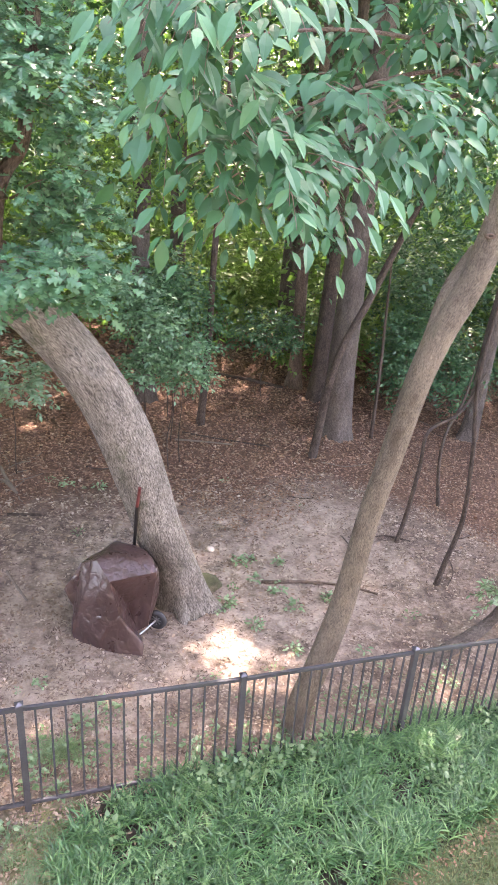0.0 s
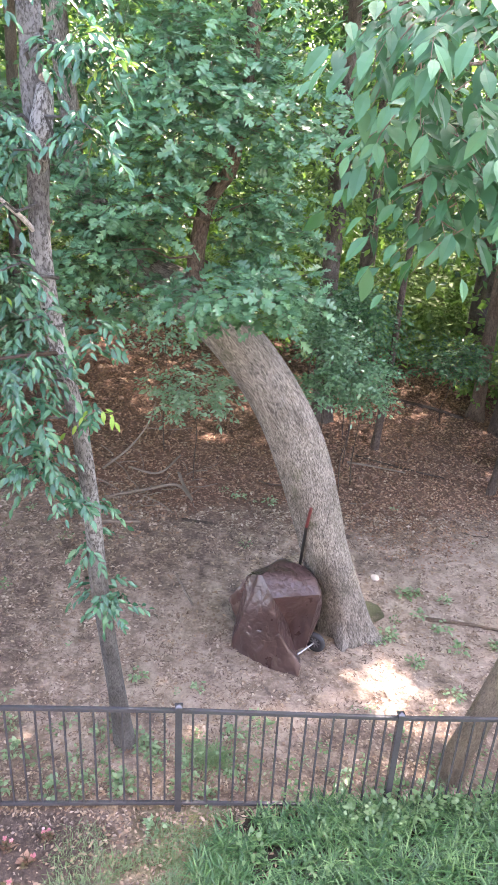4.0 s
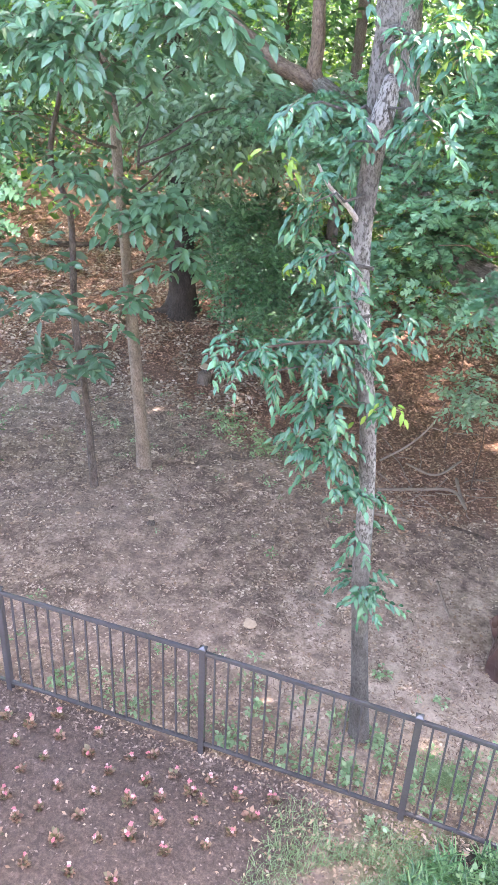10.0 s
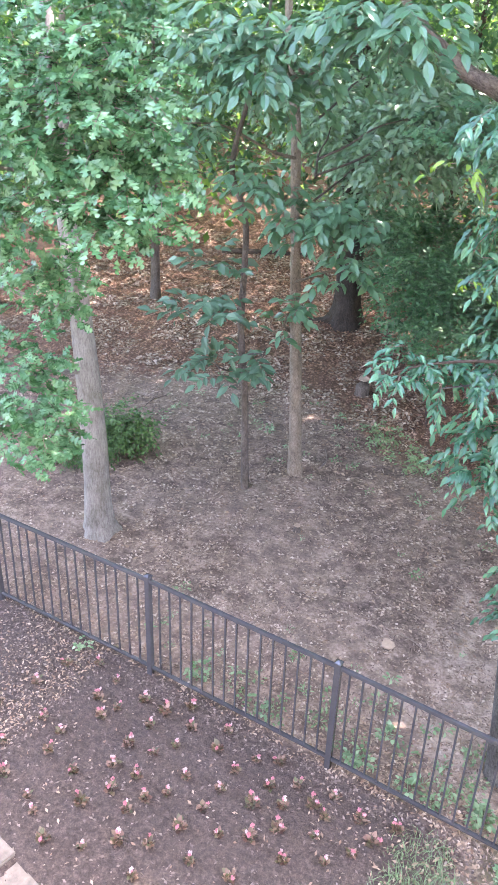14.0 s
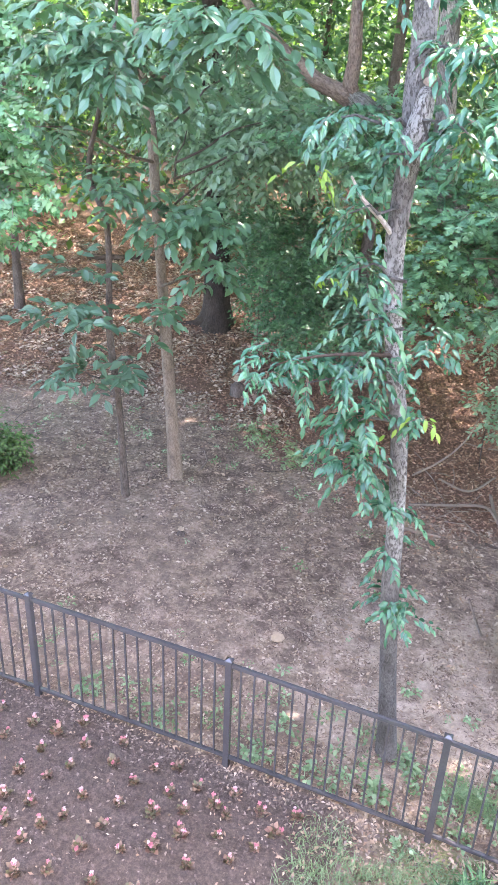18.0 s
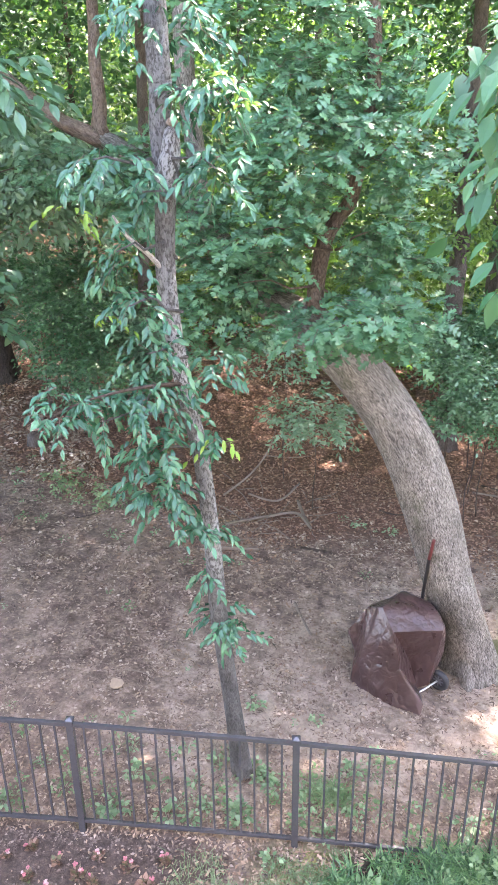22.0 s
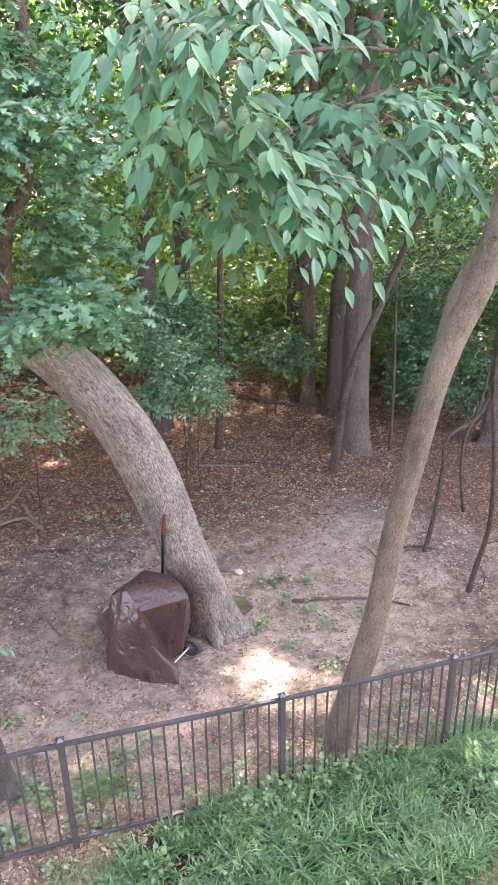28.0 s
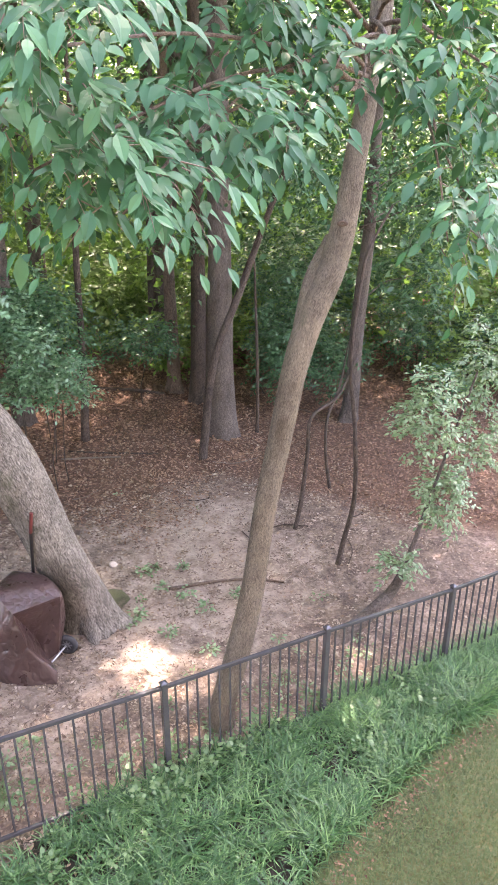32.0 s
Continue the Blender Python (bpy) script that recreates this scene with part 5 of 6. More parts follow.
overhead(wood_trees[4], [(x + 3.57, y + 5.36, 10.6, 1.4, 1.2, 0.6, n) for x, y, n in ((-4.5, 9.0, 90), (-3.0, 9.5, 90), (-6.0, 8.4, 60), (6.5, 3.5, 70), (7.5, 5.4, 100), (8.6, 6.8, 100), (7.0, 7.4, 90), (9.2, 4.6, 90), (10.2, 6.2, 80), (4.5, 8.0, 40), (0.3, 6.5, 60), (1.6, 7.2, 48), (-1.2, 6.5, 110), (3.0, 7.6, 48), (-2.6, 7.4, 110), (-1.6, 7.8, 90))], 59)
overhead(wood_trees[6], [(1.2, 7.2, 10.3, 2.0, 1.4, 0.8, 200)], 67)
for k, (dx, dy, r, n) in enumerate(((0.5, 0.5, 3.2, 360), (0, 0.5, 3.2, 360), (1.6, -0.2, 3.2, 440), (3.0, 1.6, 3.0, 320), (-0.6, 2.0, 3.0, 320), (0, -0.2, 2.2, 200), (-0.4, 0.8, 3.2, 420), (1.6, -0.6, 3.2, 420))):
    x, y, z = wood_trees[k].location
    overhead(wood_trees[k], [(x + dx, y + dy, 10.6 + 0.2 * (k % 3), r, r * 0.85, 1.0, n)], 70 + k)

# ---- leaves at middle height in the wood ----
def middle_crown(t, blobs, seed, mat, size, shape=OVATE, name="lower_crown"):
    rng = np.random.default_rng(seed)
    B, D = in_blobs(rng, blobs, 0.7, 0.25)
    crown(t, sprays(rng, B, D, 0.3, 3, size, 0.4, 0.9, 0.4), shape, mat, 0, name)
    x, y, z = t.location
    for k, b in enumerate(blobs):
        limb_to("branch", t, (x, y, max(z + 2.5, b[2] - 0.6)), b[:3], 0.016, 0.005, BARK_MID, 0.1, seed + k)


middle_crown(sap, [(-3.79, 5.50, 4.99, 0.84, 0.80, 0.61, 190), (-5.05, 6.00, 5.27, 0.91, 0.80, 0.66, 150), (-4.81, 7.00, 5.98, 1.37, 1.00, 0.77, 190), (-3.22, 5.00, 5.49, 0.56, 0.60, 0.49, 130), (-2.6, 5.6, 5.3, 0.8, 0.6, 0.6, 140)], 81, LEAF_SHEEN, 0.135)
middle_crown(wood_trees[2], [(6.05, 7.50, 3.77, 0.61, 0.50, 0.51, 60), (7.3, 6.6, 5.0, 1.2, 0.9, 0.7, 110), (5.2, 7.2, 5.4, 1.1, 0.9, 0.6, 90)], 82, LEAF_SHRUB, 0.12)
middle_crown(wood_trees[7], [(8.41, 6.00, 4.45, 1.19, 0.70, 0.69, 100), (10.29, 5.00, 4.26, 0.80, 0.70, 0.80, 70), (10.6, 6.5, 2.6, 1.0, 0.8, 0.9, 90), (9.3, 4.9, 4.9, 1.1, 0.8, 0.7, 60), (11.4, 7.2, 4.2, 1.2, 0.8, 1.0, 60), (12.6, 8.6, 4.6, 1.3, 0.9, 1.1, 50)], 83, LEAF_SHRUB, 0.11)
middle_crown(wood_trees[6], [(2.6, 8.2, 4.6, 1.0, 0.8, 0.9, 110), (3.8, 8.6, 5.6, 1.0, 0.8, 0.8, 100), (1.6, 8.4, 5.8, 1.0, 0.8, 0.8, 90)], 84, LEAF_FAR, 0.13)
middle_crown(wood_trees[1], [(-12.6, 6.6, 5.0, 1.4, 1.0, 1.3, 160), (-12.0, 6.8, 3.4, 0.9, 0.8, 0.8, 80)], 85, LEAF_SHRUB, 0.15)
middle_crown(wood_trees[0], [(-10.6, 9.2, 5.6, 1.6, 1.0, 1.0, 170), (-9.0, 9.4, 6.0, 1.4, 1.0, 0.8, 150)], 86, LEAF_SHEEN, 0.15)
middle_crown(dark, [(-6.2, 9.4, 3.7, 0.9, 0.7, 0.5, 110), (-6.2, 9.6, 4.9, 1.2, 1.0, 0.7, 200), (-5.2, 10.0, 5.8, 1.4, 1.0, 0.8, 220), (-3.4, 9.4, 4.8, 1.2, 1.0, 0.9, 200), (-7.8, 9.8, 5.6, 1.2, 1.0, 0.8, 110)], 87, LEAF_SHEEN, 0.14)

# ---- covered cart beside the bent tree ----
cart = thing("covered_cart", (1.17, 2.2, ground_z(1.17, 2.2)), "wheeled cart under a crumpled dark brown tarpaulin", "cart")


def tarpaulin():
    """Folded sheet: broad facets between the corners it hangs from, then crumpled."""
    V = dict(A=(0.05, 0.30, 1.02), B=(0.33, 0.20, 0.95), E=(-0.21, 0.00, 0.99), c=(0.39, -0.05, 0.95), C=(0.48, -0.02, 0.80), G=(0.42, -0.20, 0.86), F=(-0.11, -0.22, 0.84), H=(-0.35, 0.15, 0.88), I=(-0.56, 0.15, 0.56), J=(-0.47, 0.08, 0.37),
             K=(-0.52, -0.06, 0.14), L=(-0.50, -0.10, 0.0), m=(-0.20, -0.34, 0.0), M=(0.19, -0.54, 0.0), N=(0.22, -0.49, 0.11), P=(-0.03, -0.33, 0.43), O=(0.12, -0.07, 0.36), R=(0.33, -0.17, 0.10), Q=(0.47, -0.05, 0.36), D=(0.48, -0.10, 0.63),
             X=(-0.39, -0.06, 0.54), Y=(-0.22, -0.26, 0.36), W=(0.46, 0.18, 0.30), S=(0.36, 0.32, 0.10), T=(-0.05, 0.42, 0.06), U=(-0.42, 0.32, 0.12), w=(0.21, -0.14, 0.03))
    FACES = ["ABcE", "BCc", "EcGF", "cCDG", "EFX", "EXH", "HXJ", "XKJ", "XLK", "XFY", "FPY", "XYL", "YmL", "YPm", "PMm", "PNM", "FGRO", "FOP", "ORw", "GDQR", "HJI", "HIA", "HAE", "PwN", "POw", "BWQ", "BQC", "CQD", "BSW", "ATSB", "AUT", "AIU", "IJU", "JKU"]
    bm = bmesh.new()
    at = {k: bm.verts.new(v) for k, v in V.items()}
    for f in FACES:
        bm.faces.new([at[k] for k in f])
    bmesh.ops.triangulate(bm, faces=bm.faces[:])
    bmesh.ops.recalc_face_normals(bm, faces=bm.faces[:])
    bmesh.ops.subdivide_edges(bm, edges=bm.edges[:], cuts=3, use_grid_fill=True)
    bmesh.ops.subdivide_edges(bm, edges=bm.edges[:], cuts=1, use_grid_fill=True)
    bmesh.ops.triangulate(bm, faces=bm.faces[:])
    bmesh.ops.smooth_vert(bm, verts=bm.verts[:], factor=0.1, use_axis_x=True, use_axis_y=True, use_axis_z=True)
    bm.normal_update()
    for v in bm.verts:
        p = v.co
        q = Vector((p.x * 5 + p.y * 3, p.y * 5 - p.x * 2, p.z * 2.2))
        n = noise.noise(p * 4) * 0.01 + max(0.0, 1 - 3 * abs(noise.noise(q * 1.1 + Vector((3, 1, 2))))) ** 2 * 0.014
        n += max(0.0, 1 - 3.5 * abs(noise.noise(q * 2.5 + Vector((1, 5, 2))))) ** 2 * 0.005
        v.co = p + v.normal * n
        v.co.z = max(v.co.z, 0.006)
    me = bpy.data.meshes.new("cover")
    bm.to_mesh(me)
    bm.free()
    me.materials.append(TARP)
    me.shade_smooth()
    me.set_sharp_from_angle(angle=radians(30))
    return me


part("cover", tarpaulin(), TARP, cart, "crumpled brown tarpaulin")

def torus(name, R, r, mat, m, seg=28, ring=12):
    v, f = [], []
    for i in range(seg):
        A = 2 * math.pi * i / seg
        for k in range(ring):
            b = 2 * math.pi * k / ring
            v.append(m @ Vector(((R + r * math.cos(b)) * math.cos(A), (R + r * math.cos(b)) * math.sin(A), r * 1.15 * math.sin(b))))
            f.append((i * ring + k, ((i + 1) % seg) * ring + k, ((i + 1) % seg) * ring + (k + 1) % ring, i * ring + (k + 1) % ring))
    return mesh(name, v, f, mat, True)


WHEEL_AT = Vector((0.45, -0.11, 0.125))
WM = pose(*WHEEL_AT, 90, 0, -38)
tyre = part("wheel", torus("wheel", 0.092, 0.032, RUBBER, WM), RUBBER, cart, "small black rubber wheel")
bm = bmesh.new()
bmesh.ops.create_cone(bm, cap_ends=True, segments=24, radius1=0.075, radius2=0.075, depth=0.02, matrix=WM)
part("rim", bm, RUBBER, tyre)
bm = bmesh.new()
for q in range(4):
    box(bm, (0.14, 0.017, 0.036), WM @ pose(0, 0, 0, 0, 0, 45 * q), 0.003)
bmesh.ops.create_cone(bm, cap_ends=True, segments=16, radius1=0.024, radius2=0.024, depth=0.056, matrix=WM)
part("hub", bm, GREYPLASTIC, tyre, "grey spoked wheel hub")
bm = bmesh.new()
d = Vector((-0.24, -0.19, -0.01))
bmesh.ops.create_cone(bm, cap_ends=True, segments=10, radius1=0.011, radius2=0.011, depth=d.length, matrix=Matrix.Translation(WHEEL_AT + d / 2) @ d.to_track_quat("Z", "Y").to_matrix().to_4x4())
part("axle", bm, STEEL, cart, "thin grey steel axle")

for kx, ky, kz in ((3.905, 0.8, 3.73), (4.36, 0.94, 4.66)):
    out = Vector((0.6, 0.72, -0.3)).to_track_quat("Z", "Y").to_matrix().to_4x4()
    part("knot", torus("knot", 0.022, 0.014, BARK_LIMB, Matrix.Translation(Vector((kx, ky, kz)) - ash.location) @ out @ Matrix.Diagonal((1.5, 0.8, 0.7, 1)), 18, 8), BARK_LIMB, ash, "dark healed branch scar")

# long-handled tool that leans on the trunk behind the cart
def rod(name, a, b, r, mat, parent, label="", seg=12):
    a, b = Vector(a) - parent.location, Vector(b) - parent.location
    d = b - a
    bm = bmesh.new()
    got = bmesh.ops.create_cone(bm, cap_ends=True, segments=seg, radius1=r, radius2=r * 0.96, depth=d.length, matrix=Matrix.Translation((a + b) / 2) @ d.to_track_quat("Z", "Y").to_matrix().to_4x4())
    return part(name, bm, mat, parent, label)


tool = thing("long_handled_tool", (1.44, 2.72, ground_z(1.44, 2.72)), "black pole with a red grip leaning on the bent trunk", "garden tool")
rod("shaft", (1.44, 2.72, 0.0), (1.435, 2.31, 1.49), 0.02, BLACKPOLE, tool, "black shaft")
rod("grip", (1.435, 2.31, 1.49), (1.455, 2.25, 1.755), 0.019, REDGRIP, tool, "faded red grip")
# ---- grass bed inside the fence ----
def grass_blades(rng, foot, length, width, lean, mat, name, sections=3):
    n = len(foot)
    az = rng.uniform(0, 2 * np.pi, n)
    out = np.stack([np.cos(az), np.sin(az), np.zeros(n)], 1)
    side = np.stack([-np.sin(az), np.cos(az), np.zeros(n)], 1)
    length = length * rng.uniform(0.6, 1.2, n)
    bend = lean * rng.uniform(0.4, 1.4, n)
    rows = []
    for k in range(sections + 1):
        s = k / sections
        c = foot + out * (length * bend * s * s)[:, None] + np.array([0, 0, 1.0]) * (length * (s - 0.42 * bend * s * s))[:, None]
        w = width * (1 - 0.85 * s ** 2.5)
        rows.append(np.stack([c - side * w, c + side * w], 1))
    v = np.stack(rows, 1).reshape(-1, 3)
    f = np.array([(2 * k, 2 * k + 1, 2 * k + 3, 2 * k + 2) for k in range(sections)])
    f = f[None] + (np.arange(n) * 2 * (sections + 1))[:, None, None]
    return grid_mesh(name, v, f.reshape(-1, 4), mat, True)


def bed_edge(x):
    """The front edge of the grass bed."""
    return np.interp(x, [-0.2, 0.35, 2.0, 3.0, 4.4, 6.0, 9.0, 12.0], [-0.6, -1.75, -1.75, -1.30, -0.95, -0.72, -0.6, -0.6])


def bed_back(x):
    return np.interp(x, [-0.2, 0.2, 0.7, 1.4, 12], [-0.6, -0.40, -0.10, 0.06, 0.06])


rng = np.random.default_rng(91)
tx = rng.uniform(0.15, 10.5, 2100)
ty = bed_edge(tx) + (bed_back(tx) - bed_edge(tx)) * rng.uniform(0, 1, len(tx))
tx, ty = tx[(ty > -2.2)], ty[(ty > -2.2)]
tuft = np.stack([tx, ty, relief(tx, ty) + lumps(tx, ty)], 1)
foot = np.repeat(tuft, 17, 0)
foot[:, :2] += rng.normal(0, 0.03, (len(foot), 2))
big = 0.8 + 0.3 * np.sin(1.9 * foot[:, 0] + 1.0) * np.sin(2.7 * foot[:, 1]) + 0.15 * np.sin(5.1 * foot[:, 0])
bed = new("grass_bed", grass_blades(rng, foot, 0.25 * big, 0.0075, 0.95, GRASS, "grass_bed", 4))
tagged(bed, "thick bed of arching dark green strap grass along the fence", "grass", kind="stuff")
az, rr = rng.uniform(0, 6.28, 260), 0.13 * np.sqrt(rng.uniform(0, 1, 260))
ox, oy = 0.32 + 1.6 * rr * np.cos(az), 0.52 + rr * np.sin(az)
clump = new("grass_tuft", grass_blades(rng, np.stack([ox, oy, relief(ox, oy) + lumps(ox, oy)], 1), 0.11, 0.007, 1.3, WEED, "grass_tuft", 3))
tagged(clump, "single tuft of green grass outside the fence", "grass", kind="stuff")
lx, ly = rng.uniform(0.8, 9.5, 150000), rng.uniform(-3.4, -0.3, 150000)
ok = ly < bed_edge(lx) + 0.05
lx, ly = np.concatenate([lx[ok], rng.uniform(-8.5, 9.9, 20000)]), np.concatenate([ly[ok], rng.uniform(-6.0, -2.8, 20000)])
lawn = new("lawn", grass_blades(rng, np.stack([lx, ly, relief(lx, ly) + lumps(lx, ly)], 1), 0.055, 0.0034, 1.0, LAWN, "lawn", 2))
tagged(lawn, "thin dry short lawn with bare patches", "lawn", kind="stuff")
wx, wy = rng.normal(0.0, 0.6, 15000), rng.normal(-1.0, 0.6, 15000)
ok = (wy < -0.2) & (wx < 0.7) & (wx > -1.1) & (np.sin(7 * wx + 2 * np.sin(5 * wy)) * np.sin(6 * wy) > -0.3)
wx, wy = wx[ok], wy[ok]
thinlawn = new("sparse_grass", grass_blades(rng, np.stack([wx, wy, relief(wx, wy) + lumps(wx, wy)], 1), 0.085, 0.0026, 0.9, WEED, "sparse_grass", 2))
tagged(thinlawn, "sparse short grass between the planting bed and the grass bed", "grass", kind="stuff")

TWIGBITS = scatter_mat("bed_crumb", [(0.05, 0.036, 0.029), (0.11, 0.083, 0.067), (0.16, 0.123, 0.1), (0.26, 0.21, 0.17)])


# ---- leaf litter and chips ----
def strewn(name, seed, xs, ys, size, mat, label, shape=RHOMB, lift=0.012, tilt=0.45):
    rng = np.random.default_rng(seed)
    n = len(xs)
    P = np.stack([xs, ys, relief(xs, ys) + lumps(xs, ys) + lift * rng.uniform(0.2, 1.4, n)], 1)
    az = rng.uniform(0, 2 * np.pi, n)
    X = unit(np.stack([np.cos(az), np.sin(az), rng.normal(0, tilt * 0.6, n)], 1))
    Z = np.array([0, 0, 1.0]) + rng.normal(0, tilt, P.shape)
    Z = unit(Z - X * np.sum(Z * X, 1)[:, None])
    ob = new(name, leaf_cloud(name, (P, X, Z, size * rng.uniform(0.5, 1.5, n)), shape, mat, (0, 0, 0)))
    return tagged(ob, label, "debris", kind="stuff")


def litter_edge(x):
    return 5.0 + 0.32 * np.clip(-x, 0, 6) - 0.4 * np.maximum(-x - 7, 0) - 1.2 * np.maximum(x - 5.5, 0)


def clumps(x, y, seed):
    """A field of small irregular patches, by which litter gathers or leaves the earth bare."""
    r = np.random.default_rng(seed)
    f = np.zeros(len(x))
    for k in range(14):
        w, a, p = r.uniform(5, 22), r.uniform(0, 6.28), r.uniform(0, 6.28)
        f += np.sin(w * (x * math.cos(a) + y * math.sin(a)) + p + 1.3 * np.sin(0.35 * w * (y * math.cos(a) - x * math.sin(a)) + p))
    return f / math.sqrt(7)


rng = np.random.default_rng(92)
px, py = rng.uniform(-16, 14, 330000), rng.uniform(0.6, 17, 330000)
depth = py - litter_edge(px) + 0.9 * np.sin(1.3 * px) * np.sin(0.9 * py + 0.5) + rng.normal(0, 0.35, len(px))
ok = depth > 0
px, py = px[ok], py[ok]
strewn("leaf_litter", 93, px, py, np.interp(py, [4.5, 11.0], [0.05, 0.066]), LITTER, "deep reddish brown fallen leaves under the trees", SMALL, 0.02, 0.5)
px, py = rng.uniform(-11, 8, 210000), rng.uniform(-0.1, 9.5, 210000)
ok = (py < litter_edge(px) + 0.6) & (np.sin(1.1 * px + 2 * np.sin(0.8 * py)) * np.sin(1.4 * py + 0.6 * px) + rng.normal(0, 0.55, len(px)) > -0.45)
ok &= clumps(px, py, 6) > -0.5
ok &= rng.uniform(0, 1, len(px)) > 0.35 * np.clip(1.3 - ((px - 3.0) * 0.36) ** 2 - ((py - 2.7) * 0.62) ** 2, 0, 1)
px, py = px[ok], py[ok]
strewn("wood_chips", 94, px, py, np.interp(py, [0.5, 5.0], [0.034, 0.05]), CHIPS, "tan wood chips and leaf scraps strewn over the bare earth", CHIP, 0.01, 0.3)
px, py = rng.uniform(-11, 8, 190000), rng.uniform(-0.1, 8.5, 190000)
ok = clumps(px, py, 5) > 0.2
px, py = px[ok], py[ok]
ok = (py < litter_edge(px) + 0.3) & (np.sin(0.9 * px + 2 * np.sin(0.7 * py)) * np.sin(1.2 * py + 0.5 * px) + rng.normal(0, 0.6, len(px)) > -0.5)
ok &= rng.uniform(0, 1, len(px)) > 0.3 * np.clip(1.3 - ((px - 3.0) * 0.36) ** 2 - ((py - 2.7) * 0.62) ** 2, 0, 1)
strewn("leaf_scraps", 90, px[ok], py[ok], np.interp(py[ok], [0.5, 5.0], [0.036, 0.056]), SCRAPS, "crumbled tan leaf scraps over the bare earth", RHOMB, 0.01, 0.3)
px, py = rng.uniform(-11, 8, 15000), rng.uniform(-0.1, 7.5, 15000)
strewn("fallen_leaves", 95, px, py, np.interp(py, [0.5, 5.0], [0.042, 0.062]), DRYLEAF, "scattered dry curled leaves on the bare earth", SMALL, 0.012, 0.4)
px, py = rng.uniform(-15, -3.5, 46000), rng.uniform(6.5, 15.0, 46000)
ok = clumps(0.5 * px, 0.5 * py, 7) > -0.2
strewn("slope_leaves", 89, px[ok], py[ok], 0.085, SCRAPS, "pale fallen leaves lying on the leafy slope", SMALL, 0.035, 0.4)
px = np.concatenate([rng.uniform(-7, 0.3, 5000), -4.2 - np.abs(rng.normal(0, 1.0, 3000)), rng.uniform(-7, 0.6, 2600)])
py = np.concatenate([rng.uniform(-2.6, -0.05, 5000), rng.uniform(-2.2, 0.0, 3000), -0.1 - np.abs(rng.normal(0, 0.14, 2600))])
strewn("bed_debris", 96, px, py, 0.03, TWIGBITS, "small clods and chips on the dark planting bed", RHOMB, 0.006, 0.4)
px = np.concatenate([rng.uniform(-6, 4.5, 4200), rng.normal(-0.2, 0.9, 1500), -4.3 - np.abs(rng.normal(0, 0.8, 1500)), rng.uniform(-5, 0.2, 260)])
py = np.concatenate([np.abs(rng.normal(0, 0.7, 4200)) - 0.12, rng.normal(0.25, 0.5, 1500), rng.uniform(-2.1, -0.1, 1500), rng.uniform(-2.2, 0, 260)])
strewn("tan_leaves", 99, px, py, 0.036, DRYLEAF, "pale tan dry leaves gathered along the foot of the fence", SMALL, 0.014, 0.45)
px = rng.uniform(1.0, 8.0, 1500)
py = bed_edge(px) - 0.1 - np.abs(rng.normal(0, 0.1, 1500))
strewn("lawn_thatch", 98, px, py, 0.036, LITTER, "dry leaf bits on the lawn along the grass bed", RHOMB, 0.02, 0.4)
px, py = rng.normal(0.0, 0.55, 900), rng.normal(-0.5, 0.3, 900)
strewn("curled_leaves", 97, px, py, 0.04, DRYLEAF, "dry curled leaves heaped at the foot of a post", SMALL, 0.02, 0.5)


# ---- sticks, log and stumps ----
def stick(name, pts, r, mat, label, lift=0.0, tip=None, group="sticks"):
    x, y = pts[0]
    t = thing(name, (x, y, ground_z(x, y)), label, "branch", group)
    rows = [(a, b, ground_z(a, b) + r * 0.7 + lift * k / max(1, len(pts) - 1), r * (1 - 0.5 * k / len(pts))) for k, (a, b) in enumerate(pts)]
    if tip:
        rows.append((*tip, r * 0.3))
    part("stem", tube("stem", rows, mat, t.location, 0.08, 8, 0.15, 0, x), mat, t)
    return t


stick("log", [(3.20, 2.75), (3.6, 2.68), (3.95, 2.57), (4.3, 2.42), (4.65, 2.20)], 0.027, BARK_LIMB, "long thin fallen branch on bare earth behind the leaning tree")
stick("stick", [(0.02, 3.50), (0.10, 3.2), (0.22, 2.83)], 0.018, DEADWOOD, "grey fallen stick on bare earth")
stick("stick", [(-1.06, 5.38), (-0.50, 5.60), (0.03, 5.79), (0.26, 5.32)], 0.028, DEADWOOD, "crooked pale branch at the edge of the leaf litter", 0.1)
stick("stick", [(-0.75, 6.40), (-0.26, 6.11), (0.10, 6.65)], 0.022, DEADWOOD, "forked dry branch in the brush pile", 0.15)
stick("stick", [(0.10, 4.87), (0.56, 4.79)], 0.024, BARK_DARK, "short dark stick by the leaf litter")
stick("stick", [(-1.19, 4.67), (-0.85, 4.7), (-0.52, 4.69)], 0.04, DEADWOOD, "pale split length of wood on the ground")
t = thing("raised_branch", (-1.17, 6.33, ground_z(-1.17, 6.33)), "long thin pale branch rising out of the brush pile", "branch", "sticks")
part("stem", tube("stem", [(-1.17, 6.33, ground_z(-1.17, 6.33), 0.02), (-0.75, 6.3, 0.6, 0.016), (-0.45, 6.3, 1.0, 0.013), (-0.30, 6.3, 1.42, 0.008)], DEADWOOD, t.location, 0.08, 8), DEADWOOD, t)
rng = np.random.default_rng(98)
for k in range(26):
    x, y = rng.uniform(-1.3, 0.6), rng.uniform(5.0, 6.8)
    az, ln = rng.uniform(0, 6.28), rng.uniform(0.2, 0.6)
    stick("twig", [(x, y), (x + ln * 0.5 * math.cos(az), y + ln * 0.5 * math.sin(az)), (x + ln * math.cos(az + 0.2), y + ln * math.sin(az + 0.2))], 0.009, DEADWOOD, "thin dry twig in the brush pile", rng.uniform(0, 0.2), None, "brush pile")
